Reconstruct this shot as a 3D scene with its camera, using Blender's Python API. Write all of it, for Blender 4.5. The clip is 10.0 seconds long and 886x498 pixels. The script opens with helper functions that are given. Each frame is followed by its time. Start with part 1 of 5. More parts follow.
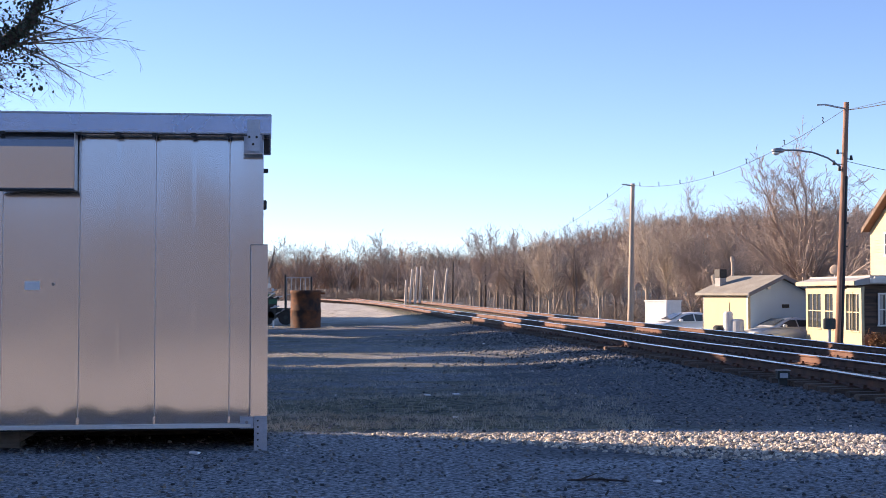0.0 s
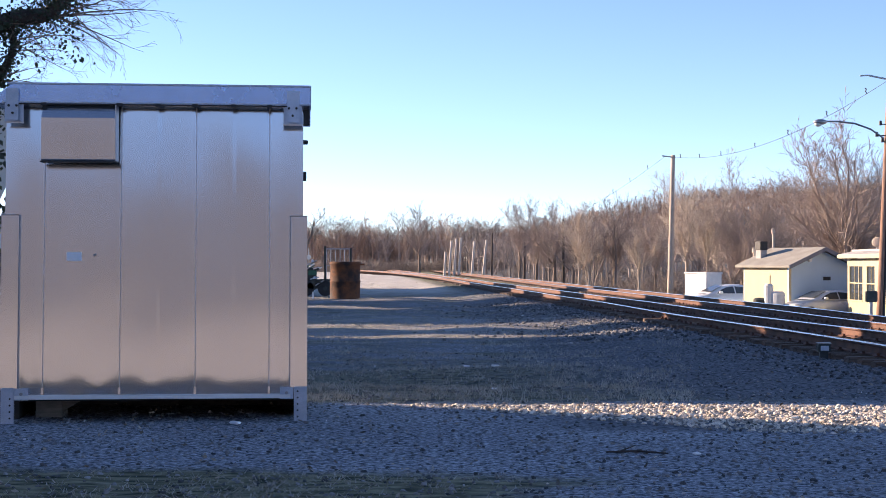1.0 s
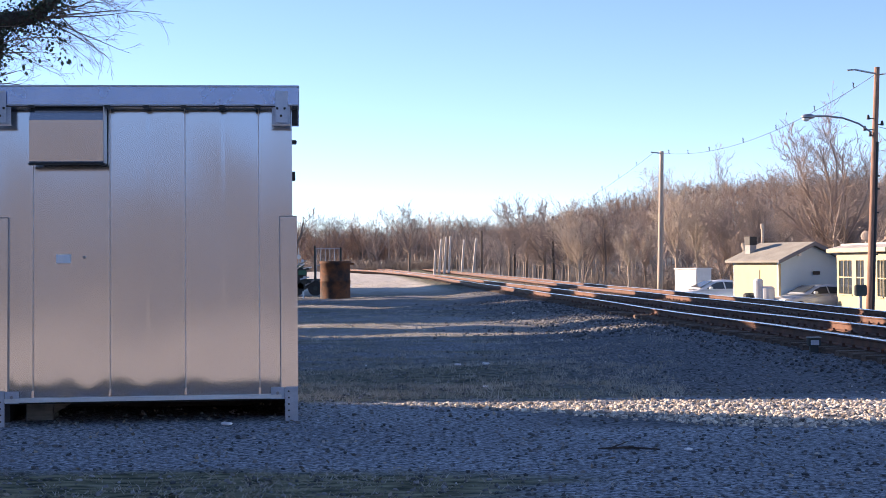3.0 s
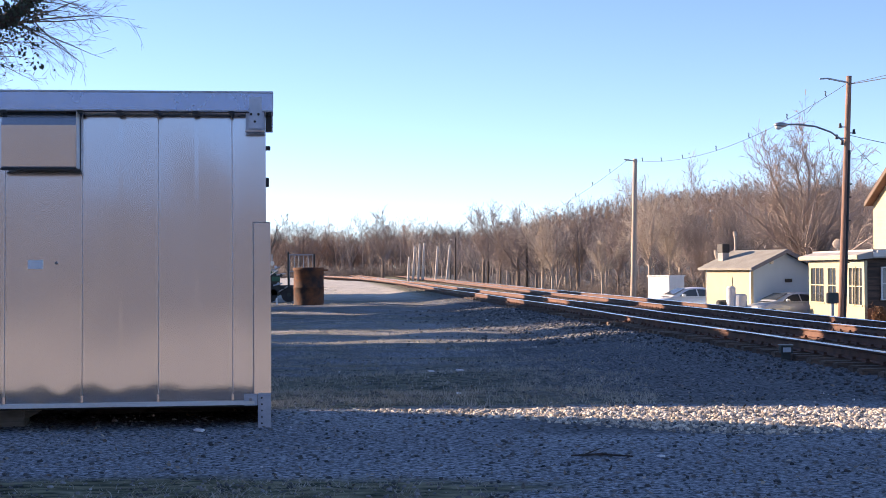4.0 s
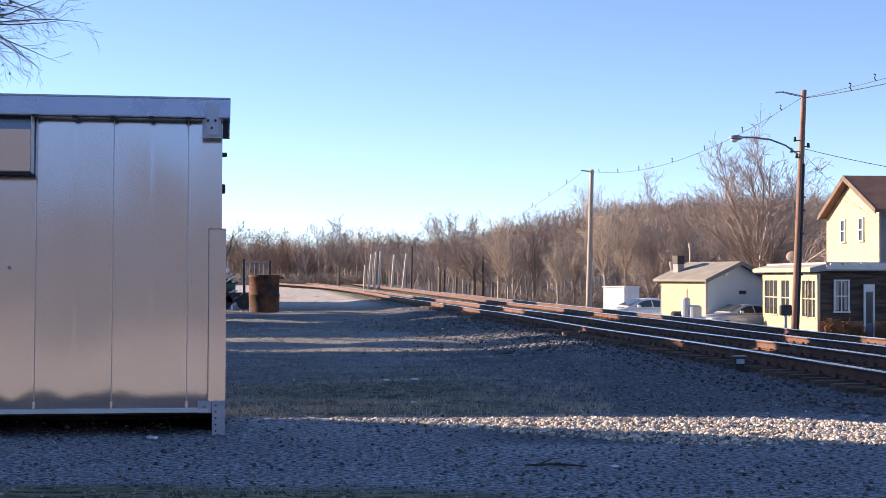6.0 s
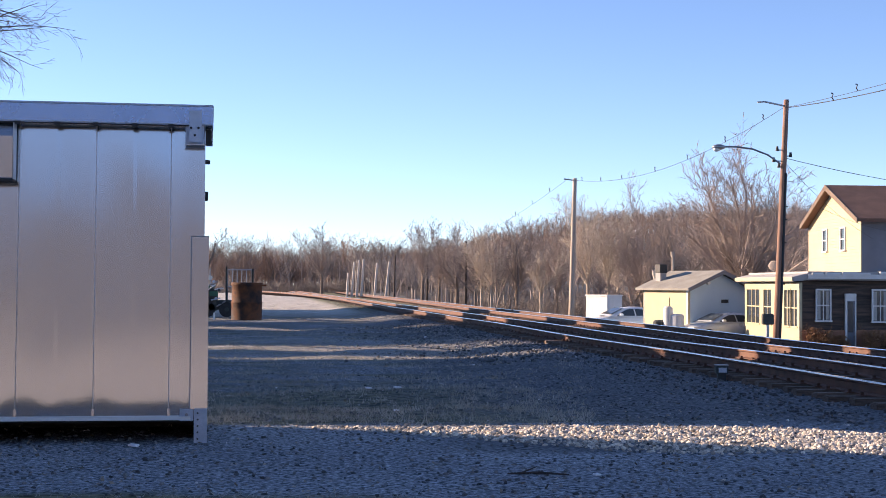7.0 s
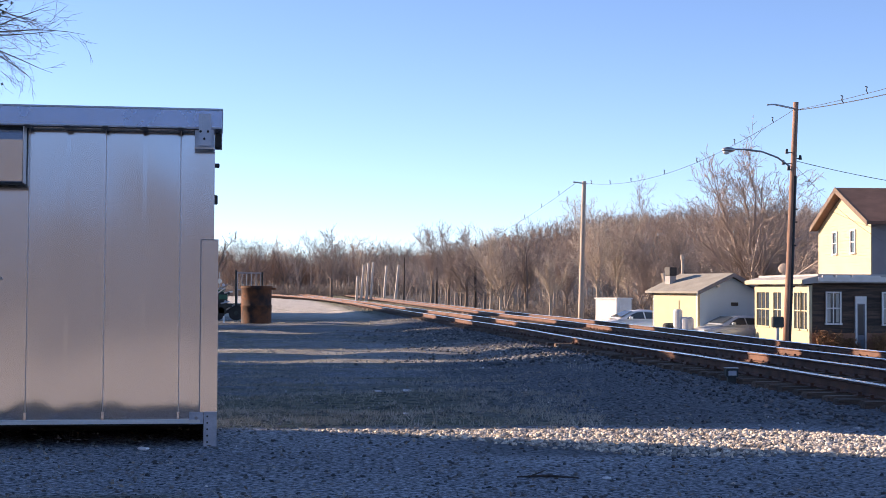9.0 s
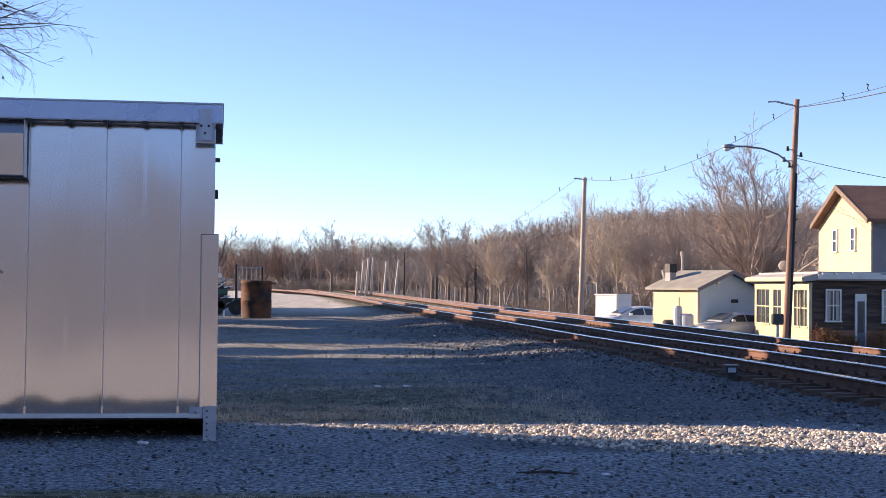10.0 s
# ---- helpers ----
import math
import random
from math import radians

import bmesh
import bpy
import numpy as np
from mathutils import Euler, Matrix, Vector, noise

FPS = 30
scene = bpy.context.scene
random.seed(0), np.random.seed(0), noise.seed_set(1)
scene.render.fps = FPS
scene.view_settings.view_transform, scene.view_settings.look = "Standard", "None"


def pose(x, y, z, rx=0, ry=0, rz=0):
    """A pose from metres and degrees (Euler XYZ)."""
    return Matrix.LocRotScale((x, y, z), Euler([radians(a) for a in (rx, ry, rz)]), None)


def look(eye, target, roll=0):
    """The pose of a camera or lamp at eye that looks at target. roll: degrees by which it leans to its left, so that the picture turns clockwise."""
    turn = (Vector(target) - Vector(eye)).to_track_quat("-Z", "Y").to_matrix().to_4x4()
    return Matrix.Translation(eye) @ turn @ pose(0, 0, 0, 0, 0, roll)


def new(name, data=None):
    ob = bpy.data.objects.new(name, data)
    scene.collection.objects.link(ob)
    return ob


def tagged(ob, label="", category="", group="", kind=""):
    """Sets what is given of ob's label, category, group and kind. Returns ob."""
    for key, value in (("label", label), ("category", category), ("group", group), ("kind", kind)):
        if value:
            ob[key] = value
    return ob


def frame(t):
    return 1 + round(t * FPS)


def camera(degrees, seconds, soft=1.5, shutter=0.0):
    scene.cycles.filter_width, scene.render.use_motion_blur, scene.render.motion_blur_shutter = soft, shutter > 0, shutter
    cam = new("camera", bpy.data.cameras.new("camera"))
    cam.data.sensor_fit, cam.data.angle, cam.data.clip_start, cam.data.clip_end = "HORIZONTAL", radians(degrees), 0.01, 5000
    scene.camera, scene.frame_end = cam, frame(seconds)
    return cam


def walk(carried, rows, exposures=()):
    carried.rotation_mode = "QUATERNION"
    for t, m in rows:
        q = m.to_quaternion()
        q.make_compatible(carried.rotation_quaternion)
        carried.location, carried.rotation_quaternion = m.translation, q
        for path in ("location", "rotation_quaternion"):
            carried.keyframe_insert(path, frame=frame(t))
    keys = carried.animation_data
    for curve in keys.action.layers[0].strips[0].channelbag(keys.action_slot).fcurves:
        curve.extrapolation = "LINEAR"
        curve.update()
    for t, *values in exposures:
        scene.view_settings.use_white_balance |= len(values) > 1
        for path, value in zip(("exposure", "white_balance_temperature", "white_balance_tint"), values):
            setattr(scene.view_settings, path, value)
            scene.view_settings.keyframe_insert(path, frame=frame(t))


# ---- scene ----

# ---------------------------------------------------------------- camera
cam = camera(33.0, 10.0, soft=0.8)
EYE = 1.29
ROWS = [
    (0.0, -1.708, 1.670, -0.038),
    (0.5, -0.711, 0.903, 0.108),
    (1.0, -0.205, 0.579, 0.089),
    (1.5, 0.000, 0.390, 0.000),
    (2.0, -0.031, 0.342, -0.204),
    (2.5, -0.250, 0.402, -0.403),
    (4.0, -1.602, 0.766, -0.363),
    (4.5, -2.107, 0.848, -0.172),
    (5.0, -2.518, 0.901, -0.031),
    (5.5, -2.894, 0.978, 0.076),
    (7.0, -3.922, 1.418, 0.345),
    (7.5, -4.082, 1.548, 0.356),
    (8.0, -4.029, 1.594, 0.284),
    (8.5, -3.819, 1.598, 0.267),
    (9.0, -3.564, 1.537, 0.289),
    (9.5, -3.445, 1.474, 0.402),
    (10.0, -3.556, 1.367, 0.559),
]
walk(cam, [(t, pose(0, 0, EYE, 90 + pitch, 0, yaw) @ pose(0, 0, 0, 0, 0, roll)) for t, yaw, pitch, roll in ROWS],
     exposures=[(0.0, 1.22, 6380, 22), (0.5, 1.30, 6380, 22), (1.5, 1.37, 6380, 22), (2.5, 1.37, 6380, 22), (4.5, 1.31, 6380, 22), (7.0, 1.19, 6380, 22), (10.0, 1.19, 6380, 22)])

# ---------------------------------------------------------------- world and sun
SUN_AHEAD, SUN_UP = 25.0, 16.0      # degrees: ahead of due left, above the horizon
world = bpy.data.worlds.new("sky")
scene.world = world
world.use_nodes = True
wn = world.node_tree.nodes
sky = wn.new("ShaderNodeTexSky")
sky.sky_type = "NISHITA"
sky.sun_disc = False
sky.sun_elevation = radians(SUN_UP)
sky.sun_rotation = radians(-(90 - SUN_AHEAD))
sky.air_density, sky.dust_density, sky.ozone_density = 0.6, 0.0, 2.3
wn["Background"].inputs["Strength"].default_value = 0.100
world.node_tree.links.new(sky.outputs["Color"], wn["Background"].inputs["Color"])
sun = new("sun", bpy.data.lights.new("sun", "SUN"))
sun.data.energy, sun.data.angle, sun.data.color = 4.8, radians(0.5), (1.0, 0.79, 0.55)
a, e = radians(SUN_AHEAD), radians(SUN_UP)
TO_SUN = Vector((-math.cos(a) * math.cos(e), math.sin(a) * math.cos(e), math.sin(e)))
sun.matrix_world = look(TO_SUN * 50, (0, 0, 0))


# ---------------------------------------------------------------- materials
def mat(name, base, other=None, rough=0.7, metal=0.0, scale=6.0, fine=60.0, bump=0.15, stretch=(1, 1, 1), third=None, amount=0.5,
        rvar=0.1, tone=0.12, island=False):
    """Two-scale procedural surface: base and other mixed by large patches, a fine grain in tone and relief."""
    m = bpy.data.materials.new(name)
    m.use_nodes = True
    n, l = m.node_tree.nodes, m.node_tree.links
    bsdf = n["Principled BSDF"]
    tc = n.new("ShaderNodeTexCoord")
    mp = n.new("ShaderNodeMapping")
    mp.inputs["Scale"].default_value = stretch
    l.new(tc.outputs["Object"], mp.inputs["Vector"])
    big = n.new("ShaderNodeTexNoise")
    big.inputs["Scale"].default_value, big.inputs["Detail"].default_value = scale, 5
    small = n.new("ShaderNodeTexNoise")
    small.inputs["Scale"].default_value, small.inputs["Detail"].default_value = fine, 4
    for t in (big, small):
        l.new(mp.outputs["Vector"], t.inputs["Vector"])
    ramp = n.new("ShaderNodeValToRGB")
    ramp.color_ramp.elements[0].position, ramp.color_ramp.elements[1].position = 0.5 - amount * 0.3, 0.5 + amount * 0.3
    ramp.color_ramp.elements[0].color = (*base, 1)
    ramp.color_ramp.elements[1].color = (*(other or base), 1)
    if third:
        el = ramp.color_ramp.elements.new(0.5 + amount * 0.45)
        el.color = (*third, 1)
    l.new(big.outputs["Fac"], ramp.inputs["Fac"])
    info = n.new("ShaderNodeObjectInfo")
    val = n.new("ShaderNodeMapRange")
    val.inputs["To Min"].default_value, val.inputs["To Max"].default_value = 1 - tone * 2, 1 + tone * 2
    l.new(small.outputs["Fac"], val.inputs["Value"])
    rnd = n.new("ShaderNodeMapRange")
    rnd.inputs["To Min"].default_value, rnd.inputs["To Max"].default_value = 1 - tone * 0.8, 1 + tone * 0.8
    if island:
        geo = n.new("ShaderNodeNewGeometry")
        l.new(geo.outputs["Random Per Island"], rnd.inputs["Value"])
        rnd.inputs["To Min"].default_value, rnd.inputs["To Max"].default_value = 1 - tone * 2.4, 1 + tone * 2.0
    else:
        l.new(info.outputs["Random"], rnd.inputs["Value"])
    mul = n.new("ShaderNodeMath")
    mul.operation = "MULTIPLY"
    l.new(val.outputs["Result"], mul.inputs[0])
    l.new(rnd.outputs["Result"], mul.inputs[1])
    hsv = n.new("ShaderNodeHueSaturation")
    l.new(ramp.outputs["Color"], hsv.inputs["Color"])
    l.new(mul.outputs[0], hsv.inputs["Value"])
    l.new(hsv.outputs["Color"], bsdf.inputs["Base Color"])
    rr = n.new("ShaderNodeMapRange")
    rr.inputs["To Min"].default_value, rr.inputs["To Max"].default_value = max(rough - rvar, 0.02), min(rough + rvar, 1)
    l.new(big.outputs["Fac"], rr.inputs["Value"])
    l.new(rr.outputs["Result"], bsdf.inputs["Roughness"])
    bsdf.inputs["Metallic"].default_value = metal
    if bump:
        b = n.new("ShaderNodeBump")
        b.inputs["Strength"].default_value, b.inputs["Distance"].default_value = bump, 0.02
        l.new(small.outputs["Fac"], b.inputs["Height"])
        l.new(b.outputs["Normal"], bsdf.inputs["Normal"])
    return m


M = {
    "alu": mat("brushed_aluminium", (0.66, 0.65, 0.65), (0.68, 0.67, 0.67), 0.16, 0.95, 0.8, 30, 0.0, (4, 4, 0.3), tone=0.004, rvar=0.02),
    "alu_edge": mat("aluminium_trim", (0.42, 0.56, 0.8), (0.36, 0.5, 0.74), 0.26, 0.9, 3, 40, 0.05, tone=0.05),
    "seam": mat("seam_joint", (0.56, 0.56, 0.57), (0.6, 0.6, 0.6), 0.35, 0.9, 3, 40, 0.0),
    "galv": mat("galvanised_steel", (0.42, 0.5, 0.6), (0.52, 0.58, 0.66), 0.45, 0.7, 14, 90, 0.05, tone=0.1),
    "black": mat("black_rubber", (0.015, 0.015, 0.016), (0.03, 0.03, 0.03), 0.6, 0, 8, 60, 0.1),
    "paper": mat("white_paper", (0.9, 0.9, 0.9), (0.86, 0.86, 0.87), 0.6, 0, 20, 90, 0.0, tone=0.02),
    "wood_block": mat("weathered_timber", (0.16, 0.14, 0.12), (0.25, 0.22, 0.19), 0.85, 0, 6, 60, 0.3, (1, 6, 6)),
    "rail_side": mat("rusty_rail_steel", (0.10, 0.05, 0.033), (0.19, 0.09, 0.055), 0.75, 0.15, 3, 50, 0.2),
    "rail_top": mat("polished_rail_head", (0.62, 0.6, 0.6), (0.5, 0.49, 0.5), 0.25, 1.0, 4, 60, 0.02, tone=0.05),
    "tie": mat("creosoted_tie", (0.11, 0.075, 0.055), (0.2, 0.14, 0.1), 0.9, 0, 4, 40, 0.4, (1, 8, 8), tone=0.3),
    "pole": mat("weathered_pole", (0.2, 0.115, 0.08), (0.34, 0.2, 0.14), 0.85, 0, 3, 40, 0.4, (6, 6, 0.6), tone=0.2),
    "pole_pale": mat("bleached_pole", (0.45, 0.36, 0.28), (0.55, 0.45, 0.36), 0.85, 0, 3, 40, 0.3, (6, 6, 0.6)),
    "post_white": mat("weathered_white_post", (0.6, 0.53, 0.46), (0.5, 0.43, 0.37), 0.8, 0, 3, 30, 0.2),
    "wire": mat("dark_wire", (0.05, 0.05, 0.055), (0.07, 0.07, 0.07), 0.6, 0.2, 4, 40, 0),
    "steel": mat("grey_steel", (0.3, 0.31, 0.33), (0.38, 0.39, 0.4), 0.45, 0.8, 6, 60, 0.05),
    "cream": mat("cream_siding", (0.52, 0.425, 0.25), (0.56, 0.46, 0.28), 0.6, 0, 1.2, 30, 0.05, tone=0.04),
    # outbuilding faces turned from the sun: cool shade put into the colour
    "shade_grey_siding": mat("shade_grey_siding", (0.46, 0.6, 0.7), (0.5, 0.64, 0.74), 0.65, 0, 1.2, 30, 0.05, tone=0.04),
    "porch_cream": mat("pale_cream_paint", (0.56, 0.49, 0.31), (0.5, 0.44, 0.27), 0.5, 0, 2, 30, 0.03, tone=0.05),
    # shade of the cream house's front as a slate tone; also door and rakes
    "slate_shade_siding": mat("slate_shade_siding", (0.16, 0.17, 0.2), (0.2, 0.21, 0.24), 0.7, 0, 1.5, 30, 0.05),
    "slate_roof": mat("dark_slate_roof", (0.10, 0.105, 0.12), (0.14, 0.145, 0.16), 0.7, 0, 1.5, 30, 0.05),
    "white": mat("white_paint", (0.78, 0.77, 0.74), (0.7, 0.69, 0.66), 0.5, 0, 3, 40, 0.03, tone=0.04),
    "shingle": mat("brown_shingles", (0.14, 0.075, 0.05), (0.2, 0.11, 0.078), 0.9, 0, 1.2, 24, 0.4, (1, 1, 1), tone=0.2),
    "shingle_grey": mat("grey_shingles", (0.27, 0.255, 0.22), (0.35, 0.335, 0.29), 0.9, 0, 1.2, 24, 0.4, tone=0.2),
    "dark_board": mat("dark_weathered_boards", (0.035, 0.026, 0.022), (0.12, 0.08, 0.06), 0.8, 0, 1.5, 18, 0.3, (0.6, 1, 7), tone=0.3),
    "brick": mat("red_brick", (0.24, 0.11, 0.07), (0.36, 0.17, 0.1), 0.85, 0, 3, 30, 0.3, tone=0.25),
    "brick_tan": mat("pale_brick", (0.34, 0.34, 0.365), (0.4, 0.395, 0.42), 0.85, 0, 0.8, 20, 0.1),
    # ballast beside the rails: its shade is put into this darker colour
    "stone_shaded": mat("shaded_ballast_stone", (0.09, 0.088, 0.086), (0.2, 0.19, 0.185), 0.9, 0, 9, 70, 0.3, tone=0.28, island=True),
    "gravel_bits": mat("mixed_gravel_bits", (0.13, 0.128, 0.126), (0.27, 0.265, 0.26), 0.9, 0, 2.5, 60, 0.2, third=(0.62, 0.6, 0.58), tone=0.3, island=True),
    "leaf": mat("dry_fallen_leaves", (0.17, 0.13, 0.085), (0.4, 0.34, 0.26), 0.8, 0, 3, 40, 0, third=(0.75, 0.72, 0.66), tone=0.3, island=True),
    "concrete": mat("grey_concrete", (0.32, 0.31, 0.3), (0.4, 0.39, 0.37), 0.85, 0, 2, 40, 0.2),
    "rust": mat("rusted_tank_plate", (0.035, 0.02, 0.016), (0.19, 0.07, 0.026), 0.85, 0.1, 1.5, 30, 0.4, third=(0.12, 0.05, 0.03), tone=0.25, amount=0.35),
    "dark_iron": mat("dark_machine_paint", (0.03, 0.04, 0.038), (0.06, 0.065, 0.06), 0.55, 0.2, 4, 50, 0.2),
    "green_paint": mat("green_machine_paint", (0.03, 0.12, 0.08), (0.05, 0.16, 0.1), 0.5, 0.1, 4, 50, 0.1),
    "car_white": mat("white_car_paint", (0.75, 0.76, 0.78), (0.72, 0.73, 0.75), 0.25, 0.1, 2, 40, 0, tone=0.02),
    "car_silver": mat("silver_car_paint", (0.6, 0.64, 0.68), (0.56, 0.6, 0.64), 0.3, 0.15, 2, 40, 0, tone=0.02),
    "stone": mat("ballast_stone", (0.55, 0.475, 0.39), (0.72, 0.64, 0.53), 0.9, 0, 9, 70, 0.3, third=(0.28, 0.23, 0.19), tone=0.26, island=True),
    "bark": mat("grey_brown_bark", (0.16, 0.115, 0.085), (0.25, 0.185, 0.14), 0.95, 0, 3, 30, 0.3, (3, 3, 0.6), tone=0.2),
    "bark_dark": mat("dark_bark", (0.05, 0.038, 0.03), (0.1, 0.075, 0.06), 0.95, 0, 3, 30, 0.3, (3, 3, 0.6), tone=0.2),
    "bark_pale": mat("pale_sycamore_bark", (0.55, 0.47, 0.38), (0.4, 0.32, 0.25), 0.9, 0, 2, 30, 0.2, tone=0.1),
    "twigs": mat("winter_twigs", (0.27, 0.21, 0.18), (0.46, 0.375, 0.315), 0.95, 0, 0.08, 8, 0, tone=0.15),
    "twigs_dark": mat("dark_winter_twigs", (0.13, 0.108, 0.095), (0.23, 0.19, 0.165), 0.95, 0, 0.1, 8, 0, tone=0.15),
    "twigs_pale": mat("pale_winter_twigs", (0.46, 0.385, 0.31), (0.58, 0.5, 0.41), 0.95, 0, 0.1, 8, 0, tone=0.15),
    "twigs_hill": mat("hillside_twigs", (0.22, 0.145, 0.105), (0.37, 0.25, 0.18), 0.95, 0, 0.05, 8, 0, tone=0.15),
    "ivy": mat("ivy_leaves", (0.022, 0.03, 0.014), (0.04, 0.055, 0.022), 0.6, 0, 5, 40, 0.1, tone=0.3),
    "shrub": mat("dry_shrub_leaves", (0.2, 0.1, 0.05), (0.32, 0.17, 0.08), 0.9, 0, 5, 30, 0, tone=0.3),
    "grass": mat("winter_grass_blades", (0.36, 0.34, 0.27), (0.52, 0.49, 0.42), 0.9, 0, 1.0, 12, 0, tone=0.2),
    "plaster": mat("grey_rendered_wall", (0.4, 0.38, 0.35), (0.46, 0.44, 0.4), 0.85, 0, 0.6, 20, 0.1),
}


def glass(name, tint, rough=0.06):
    m = bpy.data.materials.new(name)
    m.use_nodes = True
    b = m.node_tree.nodes["Principled BSDF"]
    b.inputs["Base Color"].default_value = (*tint, 1)
    b.inputs["Roughness"].default_value = rough
    b.inputs["Specular IOR Level"].default_value = 0.8
    return m


M["glass"] = glass("dark_window_glass", (0.05, 0.06, 0.07))
M["lens"] = glass("lamp_lens", (0.7, 0.7, 0.65), 0.2)


def ground_material():
    """Fine dark gravel, with grass in the swale and dry grass far off."""
    m = bpy.data.materials.new("gravel_and_grass")
    m.use_nodes = True
    n, l = m.node_tree.nodes, m.node_tree.links
    bsdf = n["Principled BSDF"]
    bsdf.inputs["Roughness"].default_value = 0.95
    bsdf.inputs["Specular IOR Level"].default_value = 0.2
    tc = n.new("ShaderNodeTexCoord")

    def tex(scale, detail=5, stretch=None):
        t = n.new("ShaderNodeTexNoise")
        t.inputs["Scale"].default_value, t.inputs["Detail"].default_value = scale, detail
        src = tc.outputs["Object"]
        if stretch:
            mp = n.new("ShaderNodeMapping")
            mp.inputs["Scale"].default_value = stretch
            l.new(src, mp.inputs["Vector"])
            src = mp.outputs["Vector"]
        l.new(src, t.inputs["Vector"])
        return t.outputs["Fac"]

    def ramp(src, p0, c0, p1, c1):
        r = n.new("ShaderNodeValToRGB")
        r.color_ramp.elements[0].position, r.color_ramp.elements[1].position = p0, p1
        r.color_ramp.elements[0].color, r.color_ramp.elements[1].color = (*c0, 1), (*c1, 1)
        l.new(src, r.inputs["Fac"])
        return r.outputs["Color"]

    def mix(fac, c0, c1, mode="MIX"):
        x = n.new("ShaderNodeMix")
        x.data_type, x.blend_type = "RGBA", mode
        if isinstance(fac, float):
            x.inputs["Factor"].default_value = fac
        else:
            l.new(fac, x.inputs["Factor"])
        l.new(c0, x.inputs["A"])
        l.new(c1, x.inputs["B"])
        return x.outputs["Result"]

    vor = n.new("ShaderNodeTexVoronoi")
    vor.inputs["Scale"].default_value = 75
    l.new(tc.outputs["Object"], vor.inputs["Vector"])
    gravel = ramp(tex(24, 8), 0.34, (0.05, 0.055, 0.062), 0.66, (0.55, 0.59, 0.64))
    stones = ramp(vor.outputs["Color"], 0.2, (0.55, 0.55, 0.55), 0.85, (1.4, 1.38, 1.35))
    gravel = mix(0.8, gravel, stones, "MULTIPLY")
    gravel = mix(0.7, gravel, ramp(tex(0.5, 4), 0.3, (0.7, 0.7, 0.72), 0.75, (1.15, 1.13, 1.1)), "MULTIPLY")
    grass = ramp(tex(9, 9, (0.5, 1.2, 1)), 0.34, (0.035, 0.04, 0.02), 0.68, (0.33, 0.31, 0.19))
    attr = n.new("ShaderNodeAttribute")
    attr.attribute_name = "grassy"
    near = n.new("ShaderNodeMath")
    near.operation = "MULTIPLY_ADD"
    l.new(tex(0.9, 6, (0.6, 1.6, 1)), near.inputs[0])
    near.inputs[1].default_value = 1.6
    l.new(attr.outputs["Fac"], near.inputs[2])
    rng = n.new("ShaderNodeMapRange")
    rng.inputs["From Min"].default_value, rng.inputs["From Max"].default_value = 1.05, 1.5
    l.new(near.outputs[0], rng.inputs["Value"])
    col = mix(rng.outputs["Result"], gravel, grass)
    # dark soil by the tracks, with the yard's shade also put into the colour
    dim = n.new("ShaderNodeAttribute")
    dim.attribute_name = "soil_shade"
    col = mix(dim.outputs["Fac"], col, ramp(tex(18, 9), 0.34, (0.02, 0.021, 0.023), 0.66, (0.24, 0.25, 0.265)))
    # dry grass far off; the same pale tone brightens the sunlit bands
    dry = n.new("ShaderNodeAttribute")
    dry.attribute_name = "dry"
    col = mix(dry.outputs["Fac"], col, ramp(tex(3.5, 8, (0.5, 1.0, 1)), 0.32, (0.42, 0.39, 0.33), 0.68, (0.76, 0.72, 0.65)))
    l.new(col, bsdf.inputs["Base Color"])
    b = n.new("ShaderNodeBump")
    b.inputs["Strength"].default_value, b.inputs["Distance"].default_value = 0.6, 0.025
    l.new(tex(55, 8), b.inputs["Height"])
    l.new(b.outputs["Normal"], bsdf.inputs["Normal"])
    return m


M["ground"] = ground_material()


# ---------------------------------------------------------------- mesh helpers
def mesh_object(name, bm, material, smooth=False):
    bmesh.ops.recalc_face_normals(bm, faces=bm.faces[:])
    me = bpy.data.meshes.new(name)
    bm.to_mesh(me)
    bm.free()
    me.materials.append(material)
    if smooth:
        for p in me.polygons:
            p.use_smooth = True
    return new(name, me)


def part(name, bm, material, parent, label="", smooth=False):
    ob = mesh_object(name, bm, material, smooth)
    ob.parent = parent
    if label:
        tagged(ob, label)
    return ob


def raw(name, verts, faces, material, parent=None, smooth=False):
    me = bpy.data.meshes.new(name)
    me.from_pydata(verts, [], faces)
    me.materials.append(material)
    if smooth:
        for p in me.polygons:
            p.use_smooth = True
    ob = new(name, me)
    ob.parent = parent
    return ob


def thing(name, m, label, category, group="", kind=""):
    ob = new(name)
    ob.matrix_basis = m
    return tagged(ob, label, category, group, kind)


def box(bm, x0, y0, z0, x1, y1, z1, bevel=0.0):
    r = bmesh.ops.create_cube(bm, size=1.0)
    vs = r["verts"]
    bmesh.ops.scale(bm, vec=(abs(x1 - x0), abs(y1 - y0), abs(z1 - z0)), verts=vs)
    bmesh.ops.translate(bm, vec=((x0 + x1) / 2, (y0 + y1) / 2, (z0 + z1) / 2), verts=vs)
    if bevel:
        es = list({e for v in vs for e in v.link_edges})
        bmesh.ops.bevel(bm, geom=es, offset=bevel, segments=2, affect="EDGES")
    return bm


def tube(bm, p0, p1, r0, r1=None, n=10, cap=True):
    p0, p1 = Vector(p0), Vector(p1)
    r1 = r0 if r1 is None else r1
    d = p1 - p0
    m = Matrix.Translation((p0 + p1) / 2) @ d.to_track_quat("Z", "Y").to_matrix().to_4x4()
    bmesh.ops.create_cone(bm, cap_ends=cap, segments=n, radius1=r0, radius2=r1, depth=d.length, matrix=m)
    return bm


